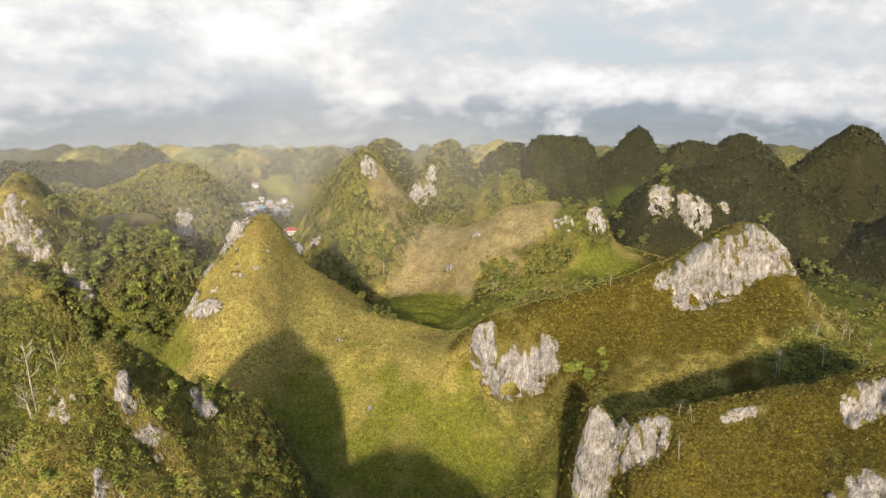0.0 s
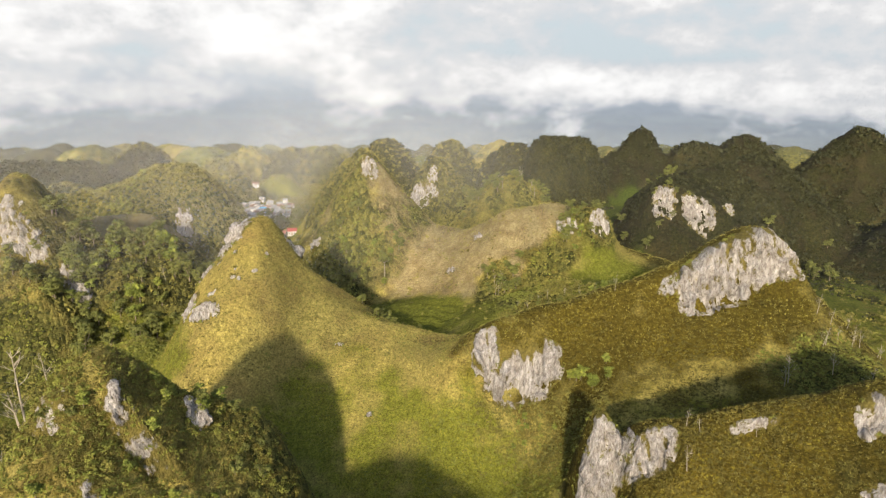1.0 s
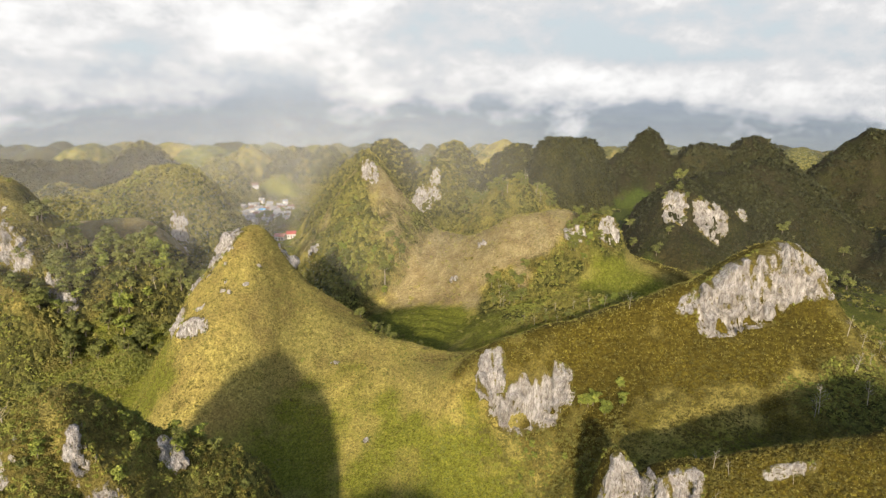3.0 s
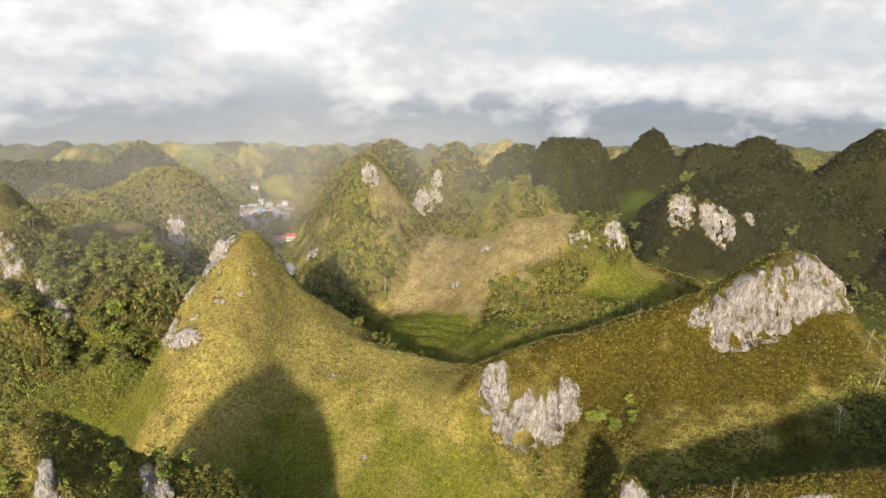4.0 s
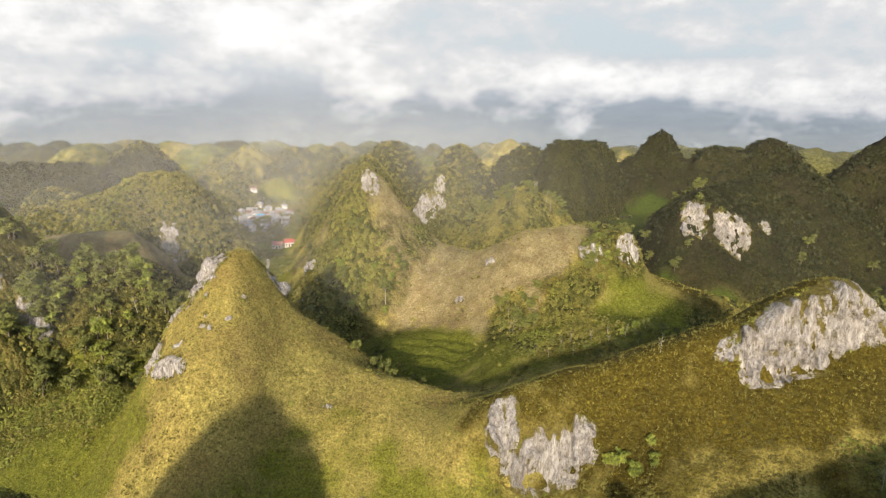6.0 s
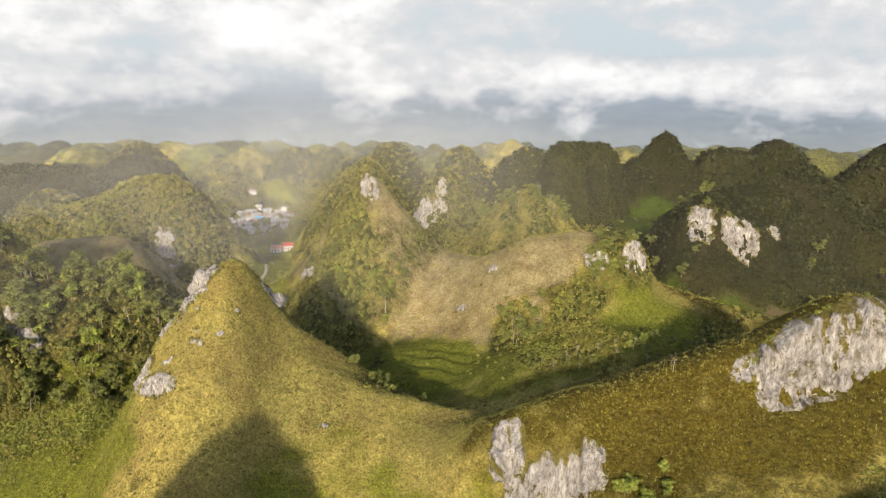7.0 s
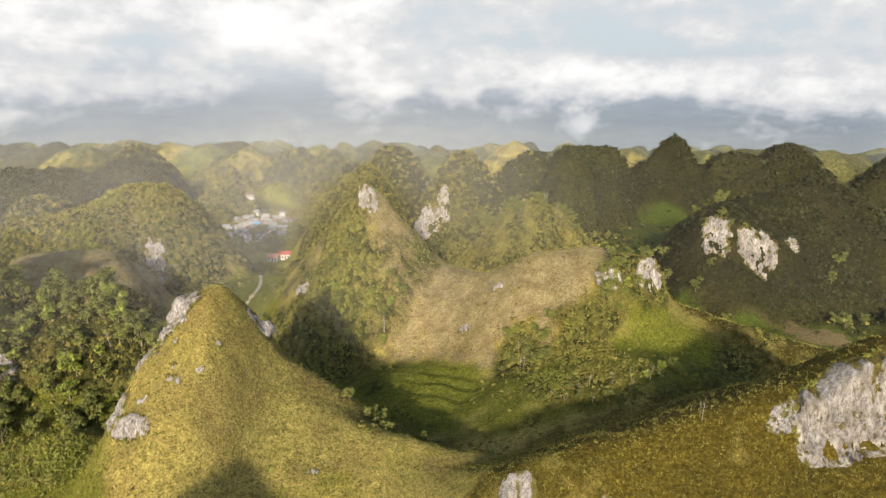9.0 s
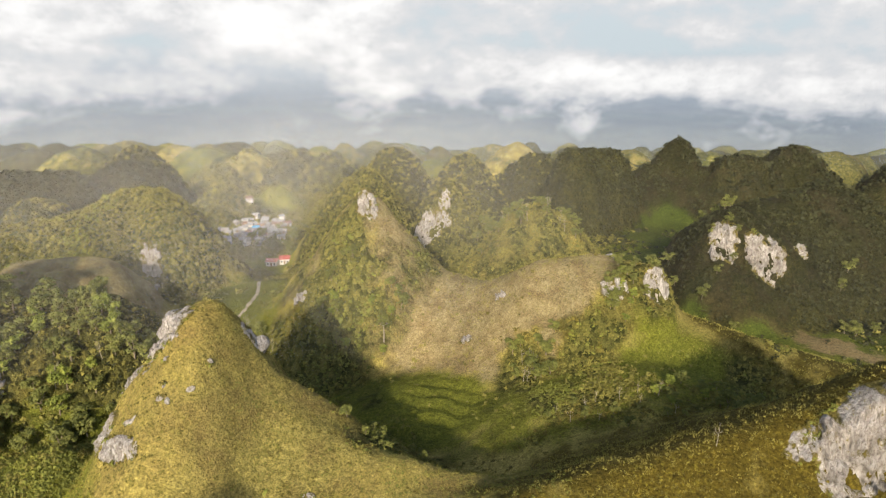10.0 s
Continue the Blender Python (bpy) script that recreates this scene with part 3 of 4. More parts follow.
# ---- mist and painted haze ----
def mist(distance, low, high, amount, tint, seed, uneven=0.75, sweep=62):
    """A thin upright sheet that stands in for mist and distant haze, lit by sun and sky, that thins out upwards."""
    cols, rws = 150, 36
    A, V = np.meshgrid(np.radians(np.linspace(-sweep, sweep, cols)), np.linspace(0, 1, rws))
    Z = low + (high - low) * V
    pts = np.stack([distance * np.sin(A), distance * np.cos(A), Z], -1).reshape(-1, 3)
    faces = [[r * cols + c, r * cols + c + 1, (r + 1) * cols + c + 1, (r + 1) * cols + c] for r in range(rws - 1) for c in range(cols - 1)]
    me = mesh_from("mist", pts, faces, None)
    wisp = 1 - 0.5 * uneven + uneven * fbm(A * 5, V * 1.5, seed + 5, 4)
    # thinned towards the right, to keep the hills there dark
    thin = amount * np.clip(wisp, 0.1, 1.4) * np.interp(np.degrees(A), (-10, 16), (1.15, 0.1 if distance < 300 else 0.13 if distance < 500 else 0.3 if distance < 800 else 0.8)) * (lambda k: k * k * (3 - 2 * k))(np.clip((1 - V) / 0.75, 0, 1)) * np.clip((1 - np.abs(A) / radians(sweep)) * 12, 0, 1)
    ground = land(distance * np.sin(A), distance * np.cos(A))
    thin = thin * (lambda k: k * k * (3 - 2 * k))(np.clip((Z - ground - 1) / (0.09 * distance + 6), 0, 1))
    me.attributes.new("amount", "FLOAT", "POINT").data.foreach_set("value", np.clip(thin, 0, 0.97).astype(np.float32).ravel())
    n = Nodes("mist")
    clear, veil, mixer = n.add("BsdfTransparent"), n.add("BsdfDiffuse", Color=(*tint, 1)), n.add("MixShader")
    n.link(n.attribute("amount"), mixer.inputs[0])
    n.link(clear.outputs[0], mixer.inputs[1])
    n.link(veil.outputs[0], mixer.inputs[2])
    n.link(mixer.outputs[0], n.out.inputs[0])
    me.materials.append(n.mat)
    tagged(new("mist", me), "thin upright sheet of mist with tinted haze over the hills", "mist", kind="stuff")


# haze painted by tint: darker and bluer the farther off the sheet stands
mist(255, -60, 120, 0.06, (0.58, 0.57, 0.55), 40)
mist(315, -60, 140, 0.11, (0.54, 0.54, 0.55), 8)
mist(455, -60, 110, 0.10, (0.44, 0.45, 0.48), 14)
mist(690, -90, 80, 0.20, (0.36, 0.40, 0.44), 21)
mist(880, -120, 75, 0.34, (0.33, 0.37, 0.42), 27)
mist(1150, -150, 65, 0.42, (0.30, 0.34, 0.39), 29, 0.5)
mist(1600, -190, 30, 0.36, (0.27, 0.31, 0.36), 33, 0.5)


# ---- limestone ----
def crag(label, x, y, half, south, north, turn=0.0, seed=0, thick=1.0, fine=0.4, fill=0.55, turf=0.4, moss=0.1, skew=0.0):
    """A limestone outcrop that breaks through a slope at x, y: a fluted skin of rock over the ground,
    ragged at its edges, with gaps where the turf holds."""
    turn = radians(turn)
    side, back = np.array([math.cos(turn), math.sin(turn)]), np.array([-math.sin(turn), math.cos(turn)])
    cols = max(int(2 * half / fine), 8)
    u = np.linspace(-half * 1.15, half * 1.15, cols)
    v = np.linspace(-south, north, 260)
    U, V = np.meshgrid(u, v, indexing="ij")
    px, py = x + U * side[0] + V * back[0], y + U * side[1] + V * back[1]
    pz = land(px.ravel(), py.ravel()).reshape(px.shape)
    run = np.concatenate([np.zeros((cols, 1)), np.cumsum(np.hypot(np.diff(V, axis=1), np.diff(pz, axis=1)), axis=1)], 1)
    rows = max(int(run[:, -1].mean() / fine), 8)
    V2 = np.stack([np.interp(np.linspace(0, run[k, -1], rows), run[k], v) for k in range(cols)])
    U2 = np.repeat(u[:, None], rows, 1)
    along = np.linspace(-1, 1, rows)[None] * np.ones((cols, 1))
    along = along - skew * np.clip(U2 / half, -1, 1) * np.clip(-along, 0, 1)
    px, py = x + U2 * side[0] + V2 * back[0], y + U2 * side[1] + V2 * back[1]
    pz = land(px.ravel(), py.ravel()).reshape(px.shape)
    P = np.stack([px, py, pz], -1)
    N = np.cross(np.gradient(P, axis=0), np.gradient(P, axis=1))
    N /= np.linalg.norm(N, axis=-1, keepdims=True) + 1e-9
    for _ in range(3):
        N[1:-1, 1:-1] = (N[1:-1, 1:-1] * 2 + N[:-2, 1:-1] + N[2:, 1:-1] + N[1:-1, :-2] + N[1:-1, 2:]) / 6
    N /= np.linalg.norm(N, axis=-1, keepdims=True) + 1e-9
    w = max(half, 2.0)
    blob = 1 - (np.abs(U2) / half) ** 2.2 - 0.9 * np.abs(along) ** 2.6
    ragged = fbm(U2 / (0.38 * w) + seed, pz / (0.38 * w) + 0.3 * U2 / w, seed + 3, 5)
    hole = fbm(U2 / 1.0 + seed + 0.15 * pz, pz / 2.3, seed + 9, 4)
    hang = np.clip(along, 0, 1) * np.clip(1.2 - 1.6 * np.abs(U2) / half, 0, 1) * turf
    mask = np.clip((1.15 * blob + 0.8 * ragged + 0.12 * hole - 0.72 + fill - 0.3 * hang) * 2.0, -1, 1)
    ledge = np.clip((N[..., 2] - 0.72) * 2.2, 0, 0.5)
    bare = np.clip(0.8 * mask + 1.5 * hole + 0.7 * ragged + 0.06 - moss - 0.9 * hang - ledge, -1, 1)
    flute = np.abs(fbm(U2 / 1.4 + 0.16 * pz, pz / 5.5, seed + 21, 4))
    block = np.abs(fbm(U2 / 4.2 - 0.12 * pz, pz / 6.0, seed + 27, 3))
    knob = fbm(U2 / 3.2, pz / 3.6, seed + 33, 4) - 0.9 * block + 0.2
    chip = fbm(U2 / 0.8, pz / 0.9, seed + 41, 2)
    push = np.maximum(thick * (1.0 + 1.7 * knob - 2.4 * flute + 0.4 * chip), 0.1)
    rise = np.clip(0.35 + 1.3 * bare, 0.12, 1)
    push = np.where(mask > -0.1, np.clip(1.5 * mask + 0.15, 0, 1) * push * rise + 0.06, (mask + 0.1) * 0.9 * max(thick, 0.5) + 0.06)
    push = np.where(mask > 0, push * (1 - 0.6 * np.clip(along * 1.6 - 0.6, 0, 1)), push)
    P = P + N * push[..., None]
    i, j = np.meshgrid(np.arange(cols - 1), np.arange(rows - 1), indexing="ij")
    faces = np.stack([i * rows + j, (i + 1) * rows + j, (i + 1) * rows + j + 1, i * rows + j + 1], -1).reshape(-1, 4)
    shown = mask.ravel()
    faces = faces[(shown[faces] > -0.3).any(1)]
    rim = np.nonzero((np.abs(shown) < 0.3) & (np.abs(U2.ravel()) < half))[0][::5]
    P, bare = P.reshape(-1, 3), bare.ravel()
    RIMS.append(P[rim])
    base = np.array([x, y, pz.mean()]) if half >= 5 else np.zeros(3)

    def skin(name, quads):
        used, inverse = np.unique(quads, return_inverse=True)
        me = mesh_from(name, P[used] - base, inverse.reshape(-1, 4), ROCK)
        me.attributes.new("bare", "FLOAT", "POINT").data.foreach_set("value", bare[used].astype(np.float32))
        return new(name, me)

    if half < 5:
        return tagged(skin("limestone_crag", faces), label, "rock", "limestone crags")
    # the larger crags are made up of upright buttresses, parted along clefts
    thing = tagged(new("limestone_crag"), label, "rock", "limestone crags")
    thing.location = base
    cuts = np.linspace(-half, half, max(int(half / 2.2), 2) + 1)[1:-1]
    sway = U2.ravel() + 0.9 * fbm(pz.ravel() / 3, pz.ravel() * 0 + seed, seed + 51, 3)
    band = np.searchsorted(cuts, sway[faces[:, 0]])
    for k in range(len(cuts) + 1):
        if (band == k).sum() > 6:
            skin("buttress", faces[band == k]).parent = thing
    return thing


RIMS = []
crag("large pale grey limestone crag crowning the grassy hill", 77.2, 155.6, 17.5, 3.4, 6.0, seed=1, thick=1.5, fine=0.28, fill=0.62, turf=1.2, skew=2.0)
crag("low broken limestone rib beside the great crag", 59.8, 157.5, 3.4, 1.8, 1.6, seed=3, thick=0.8, fine=0.25, fill=0.4)
crag("white limestone cliff at the foot of the grassy spur", 20.8, 149.8, 10.8, 2.6, 1.6, seed=6, thick=1.4, fine=0.28, fill=0.66, turf=1.3)
crag("upright limestone rib above the white cliff", 11, 153, 3.6, 2.5, 3.5, seed=7, thick=1.3, fine=0.3, fill=0.7)
crag("tall fluted limestone pillar at the end of the near ridge", 30.8, 108.6, 5, 4.2, 3.2, 8, seed=11, thick=1.1, fine=0.22, fill=0.75, turf=0.2, moss=-0.15)
crag("broken limestone block on the near ridge", 38.8, 104, 4.6, 2.6, 2.4, -10, seed=14, thick=1.2, fine=0.25, fill=0.7)
crag("low limestone rib along the crest of the near ridge", 54.5, 98.9, 5, 0.7, 0.8, -18, seed=17, thick=0.6, fine=0.18, fill=0.2)
crag("pale limestone slab on the near ridge", 71.5, 92.3, 4.2, 2.6, 2.6, -10, seed=19, thick=0.9, fine=0.25, fill=0.6)
crag("weathered limestone slab on the rusty slope", 65, 82.5, 5, 3, 3, seed=21, thick=1.0, fine=0.25, fill=0.6)
crag("grey limestone rib near the tip of the cone", -65.8, 192.4, 5.5, 6, 4, -35, seed=23, thick=1.2, fine=0.3, fill=0.55, moss=-0.1)
crag("limestone ledge on the flank of the cone", -70.5, 171.4, 6.6, 1.5, 1.6, -30, seed=25, thick=0.8, fine=0.25, fill=0.35, moss=-0.1)
crag("limestone rib on the edge of the cone", -75.5, 189, 3.2, 2.5, 3, -60, seed=27, thick=0.9, fill=0.5)
crag("low limestone rib on the steep side of the cone", -78, 180.5, 2.6, 3, 3, -65, seed=29, thick=0.9, fill=0.55)
stones = random.Random(21)
for k in range(11):
    crag("pale stone showing through the grass of the cone", stones.uniform(-73, -52), stones.uniform(174, 189), stones.uniform(0.4, 1.0), 0.5, 0.5, stones.uniform(-40, 40), seed=200 + k, thick=0.5, fine=0.2, fill=0.7, turf=0.0, moss=-0.3)
crag("low pale outcrop on the grassy spur", -31, 171, 1.6, 0.8, 0.8, seed=231, thick=0.5, fine=0.2, fill=0.4, moss=-0.2)
crag("shaded rock on the far shoulder of the cone", -50.5, 200, 3, 2.5, 2.5, 60, seed=28, thick=1.6, fill=0.5)
crag("bare rock cap of the pointed peak", -36.5, 299.5, 4.0, 5.5, 2.0, seed=30, thick=1.0, fill=0.65)
crag("broad grey limestone face below the dry hilltop", -158, 221.5, 12, 4, 5, seed=33, thick=1.7, fine=0.4, fill=0.4, moss=0.3)
crag("limestone step at the foot of the wooded shoulder", -139, 222, 5.5, 3, 3, seed=36, thick=1.2, fill=0.55)
crag("white limestone scar on the wooded hill", -145, 334.5, 4.6, 4, 4, seed=38, thick=1.8, fine=0.5, fill=0.65)
crag("white limestone face of the wooded hill", -15, 389, 10.5, 3.5, 4, seed=41, thick=1.8, fine=0.6, fill=0.7)
crag("tall pale limestone scar above the white face", -8, 394, 3.5, 3, 4, seed=42, thick=1.4, fine=0.5, fill=0.5)
crag("tall broken limestone rib on the russet hill", 121.5, 335, 6.5, 5.5, 8, -10, seed=45, thick=2.0, fine=0.5, fill=0.5, moss=0.05)
crag("white limestone cliff on the russet hill", 139.5, 334, 10, 6, 6, -4, seed=46, thick=2.4, fine=0.55, fill=0.55, moss=0.0)
crag("small pale outcrop beside the white cliff", 158, 338.5, 3.6, 3, 3, seed=47, thick=1.6, fine=0.4, fill=0.6)
crag("pale limestone pillar at the end of the mound", 66.3, 258.5, 4.0, 3.5, 3.5, seed=48, thick=1.6, fill=0.7)
crag("small limestone outcrop in the scrub of the mound", 52, 258, 5, 3, 3, seed=50, thick=1.2, fill=0.4)
crag("white boulder at the foot of the pointed peak", -61.3, 284.3, 2.3, 1.4, 1.4, seed=52, thick=2.2, fine=0.25, fill=1.0, turf=0.0, moss=-0.6)
crag("pale boulder on the brown mound", 15.2, 272.4, 1.7, 1.1, 1.1, seed=53, thick=1.5, fine=0.2, fill=1.0, turf=0.0, moss=-0.6)
crag("pale boulder low on the brown mound", 3.0, 263.4, 1.7, 1.1, 1.1, seed=54, thick=1.5, fine=0.2, fill=1.0, turf=0.0, moss=-0.6)
crag("pale stone lying in the green valley", -20, 149.4, 0.8, 0.6, 0.6, seed=55, thick=0.7, fine=0.15, fill=1.0, turf=0.0, moss=-0.6)
crag("upright limestone rib on the near craggy hill", -50.3, 86.5, 1.7, 5, 2.5, 35, seed=56, thick=1.0, fine=0.16, fill=0.25, moss=0.65)
crag("weathered limestone wall on the near craggy hill", -45.5, 84.7, 4.4, 3.4, 3, 10, seed=58, thick=1.0, fine=0.18, fill=0.2, moss=0.75)
crag("small limestone fin among the scrub", -56.3, 81, 2.6, 2.4, 2.2, seed=60, thick=0.9, fine=0.2, fill=0.4, moss=0.5)
crag("small limestone step low on the near hill", -47.5, 75, 2.2, 2, 2, seed=62, thick=0.9, fine=0.2, fill=0.4, moss=0.5)
crag("limestone tooth on the shoulder of the near hill", -43, 98, 2.0, 3, 1.5, 20, seed=64, thick=1.2, fine=0.22, fill=0.6)
crag("low limestone rib beside the bare trees", -63, 87, 2.2, 2, 1.8, seed=66, thick=1.0, fine=0.2, fill=0.4, moss=0.5)


# ---- scrub and grass ----
SCRUB = leaf_material("scrub_leaves", (0.074, 0.069, 0.016), (0.132, 0.121, 0.027), (0.198, 0.178, 0.041))
BRIGHT = leaf_material("bright_leaves", (0.080, 0.088, 0.015), (0.132, 0.140, 0.025), (0.190, 0.194, 0.038))
# forest green taken darker still, with cloud shade in the colour
DEEP = leaf_material("shaded_forest_leaves", (0.015, 0.017, 0.006), (0.030, 0.032, 0.011), (0.056, 0.056, 0.019))
OLIVE = leaf_material("olive_leaves", (0.062, 0.052, 0.010), (0.094, 0.079, 0.015), (0.134, 0.113, 0.022))
STRAW = leaf_material("grass_blades", (0.120, 0.110, 0.022), (0.190, 0.170, 0.036), (0.270, 0.235, 0.060), 0.06)


def leafy(count, gen, spread=1.0, flat=0.7, leaf=0.34):
    """Corners of leaf sprays that lie on a lumpy dome one metre in radius and face outwards."""
    d = gen.normal(size=(count, 3))
    d /= np.linalg.norm(d, axis=1, keepdims=True)
    d[:, 2] = np.abs(d[:, 2])
    c = d * (spread * gen.uniform(0.6, 1.05, (count, 1))) * [1, 1, flat]
    out = d + gen.normal(size=(count, 3)) * 0.42
    out /= np.linalg.norm(out, axis=1, keepdims=True)
    u = np.cross(out, gen.normal(size=(count, 3)))
    u /= np.linalg.norm(u, axis=1, keepdims=True) + 1e-9
    v = np.cross(out, u)
    size = leaf * gen.uniform(0.7, 1.4, (count, 1))
    u, v = u * size, v * size * gen.uniform(0.6, 1.0, (count, 1))
    return np.stack([c - u - v, c + u - 0.4 * v, c + v * 1.3], 1)


def set_tone(me, tone):
    me.attributes.new("tone", "FLOAT", "POINT").data.foreach_set("value", np.asarray(tone, np.float32))


def strew(name, label, spots, sizes, shapes, material, gen, category):
    """Copies of the given leaf shapes at all the spots, joined into one mesh."""
    out, tones = [], []
    pick = gen.integers(0, len(shapes), len(spots))
    mood = np.clip(0.55 + 0.24 * gen.normal(size=len(spots)), 0, 1)
    for k, shape in enumerate(shapes):
        sel = np.nonzero(pick == k)[0]
        turn = gen.uniform(0, 2 * np.pi, len(sel))
        c, s = np.cos(turn)[:, None, None], np.sin(turn)[:, None, None]
        p = shape[None] * sizes[sel][:, None, None, None]
        q = np.stack([p[..., 0] * c - p[..., 1] * s, p[..., 0] * s + p[..., 1] * c, p[..., 2]], -1)
        out.append((q + spots[sel][:, None, None]).reshape(-1, *shape.shape[1:]))
        tones.append(np.repeat(mood[sel], shape.shape[0] * shape.shape[1]))
    corners = np.concatenate(out)
    n = corners.shape[1]
    me = mesh_from(name, corners.reshape(-1, 3), np.arange(corners.shape[0] * n).reshape(-1, n), material, smooth=False)
    set_tone(me, np.concatenate(tones))
    return tagged(new(name, me), label, category, kind="stuff")


def grow_scrub():
    gen = np.random.default_rng(12)
    shapes = [leafy(6, gen, leaf=0.58, flat=0.95) for _ in range(20)]
    small = [leafy(16, gen, leaf=0.3) for _ in range(12)]
    count = 330000
    az, r = gen.uniform(radians(-44), radians(44), count), np.exp(gen.uniform(math.log(62), math.log(900), count))
    x, y = r * np.sin(az), r * np.cos(az)
    z, wood, dry, lush, rust, deep, owner = land(x, y, True)
    lot = wood + 0.2 * rust * (1 - 0.8 * deep) + 0.5 * fbm(x / 14, y / 14, 91, 3) + 0.04 - 0.5 * dry
    keep = gen.uniform(0, 1, count) < np.clip((lot - 0.28) * 1.8, 0.015, 0.95)
    x, y, z, r, owner = x[keep], y[keep], z[keep], r[keep], owner[keep]
    size = np.clip(r / 410, 0.28, 2.2) * gen.uniform(0.55, 1.5, len(x)) ** 1.2
    spots = np.stack([x, y, z - 0.15 * size], -1)
    patch, fleck = fbm(x / 22, y / 22, 95, 2), gen.uniform(-0.35, 0.35, len(x))
    species = np.where(patch + fleck + np.clip((250 - r) / 420, -0.6, 0.1) + np.clip((125 - r) / 140, 0, 0.22) > 0.25, 1, 0)
    species = np.where((species == 0) & (rust[keep] + fbm(x / 9, y / 9, 97, 2) * 0.4 + 0.5 * fleck + np.clip((240 - r) / 400, -0.5, 0.2) > 0.3), 2, species)
    species = np.where((species == 1) & (rust[keep] > 0.5), 2, species)
    # where deep is high the scrub takes the leaves with shade painted in
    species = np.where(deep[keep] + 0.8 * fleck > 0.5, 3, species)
    for k in sorted(set(np.where(owner < NEAR, owner, -1))):
        mine = (owner == k) if k >= 0 else ((owner < 0) | (owner >= NEAR))
        for kind, (label, material) in enumerate((("dark green scrub covering the slope", SCRUB), ("bright green leafy scrub on the slope", BRIGHT), ("olive and rust-coloured scrub on the slope", OLIVE), ("dense forest scrub on the slope, dark partly for cloud shade", DEEP))):
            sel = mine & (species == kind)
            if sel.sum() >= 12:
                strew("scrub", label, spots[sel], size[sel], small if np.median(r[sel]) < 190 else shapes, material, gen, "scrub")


def grow_grass():
    gen = np.random.default_rng(31)

    def tuft(count):
        base = gen.normal(size=(count, 3)) * [0.3, 0.3, 0]
        lean = gen.normal(size=(count, 3)) * [0.35, 0.35, 0]
        side = gen.normal(size=(count, 3)) * [1, 1, 0]
        side *= 0.07 / (np.linalg.norm(side, axis=1, keepdims=True) + 1e-6)
        tip = base + lean * 0.7 + [0, 0, 0.5]
        return np.stack([base - side, base + side, tip], 1)

    shapes = [tuft(6) for _ in range(8)]
    count = 90000
    az, r = gen.uniform(radians(-42), radians(42), count), np.exp(gen.uniform(math.log(65), math.log(330), count))
    x, y = r * np.sin(az), r * np.cos(az)
    z, wood, dry, lush, rust, deep, owner = land(x, y, True)
    keep = (gen.uniform(0, 1, count) < np.clip(0.75 - wood, 0, 0.7)) & (owner >= 0)
    x, y, z, r = x[keep], y[keep], z[keep], r[keep]
    size = np.clip(r / 200, 0.5, 1.2) * gen.uniform(0.6, 1.3, len(x))
    strew("grass", "tall yellow-green grass tufts on the hillsides", np.stack([x, y, z - 0.05], -1), size, shapes, STRAW, gen, "grass")


def grow_rims():
    """Turf and small shrubs that hang over the edges of the rock."""
    gen = np.random.default_rng(77)
    spots = np.concatenate(RIMS)
    spots = spots[gen.uniform(0, 1, len(spots)) < 0.5]
    shapes = [leafy(16, gen, leaf=0.3) for _ in range(6)]
    size = np.clip(np.hypot(spots[:, 0], spots[:, 1]) / 230, 0.35, 1.3) * gen.uniform(0.5, 1.2, len(spots))
    pick = gen.uniform(0, 1, len(spots)) < 0.6
    strew("rock_plants", "olive turf and ferns hanging over the rock edges", spots[pick], size[pick], shapes, OLIVE, gen, "plants")
    strew("rock_plants", "small green shrubs rooted in the rock", spots[~pick], size[~pick], shapes, BRIGHT, gen, "plants")


def grow_shrubs(label, material, count, x0, x1, y0, y1, low, high, seed, patchy=0.5, leaves=20, leaf=0.27):
    """Fine knee-high shrubs that cover one of the near slopes in drifts."""
    gen = np.random.default_rng(seed)
    shapes = [leafy(leaves, gen, leaf=leaf, flat=0.85) for _ in range(8)]
    x, y = gen.uniform(x0, x1, count * 3), gen.uniform(y0, y1, count * 3)
    drift = fbm(x / 6, y / 6, seed, 3) + 0.5 * gen.uniform(-1, 1, len(x))
    pick = np.argsort(-drift * patchy - gen.uniform(0, 1, len(x)) * (1 - patchy))[:count]
    x, y = x[pick], y[pick]
    size = gen.uniform(low, high, count)
    strew("shrubs", label, np.stack([x, y, land(x, y) - 0.1 * size], -1), size, shapes, material, gen, "shrubs")


grow_scrub()
grow_shrubs("bright green shrubs over the near craggy hill", BRIGHT, 1900, -88, -28, 62, 114, 0.4, 1.0, 101, leaves=44, leaf=0.16)
grow_shrubs("olive shrubs over the near craggy hill", OLIVE, 2200, -88, -28, 62, 114, 0.35, 0.9, 102, leaves=44, leaf=0.16)
grow_shrubs("dark green shrubs over the near craggy hill", SCRUB, 700, -80, -26, 62, 114, 0.4, 1.1, 103, leaves=44, leaf=0.16)
grow_shrubs("olive low shrubs over the near ridge", OLIVE, 2000, 26, 92, 66, 114, 0.2, 0.55, 104)
grow_shrubs("green low shrubs over the near ridge", SCRUB, 900, 26, 92, 66, 114, 0.2, 0.55, 105)
grow_shrubs("bright green low shrubs in the hollow", BRIGHT, 1000, -6, 34, 96, 150, 0.25, 0.8, 106)
grow_shrubs("olive low shrubs on the spur", OLIVE, 1500, 24, 110, 126, 156, 0.2, 0.6, 107)
grow_shrubs("olive herbs dotted over the grassy cone", OLIVE, 2600, -88, -20, 150, 212, 0.16, 0.42, 108, 0.4)
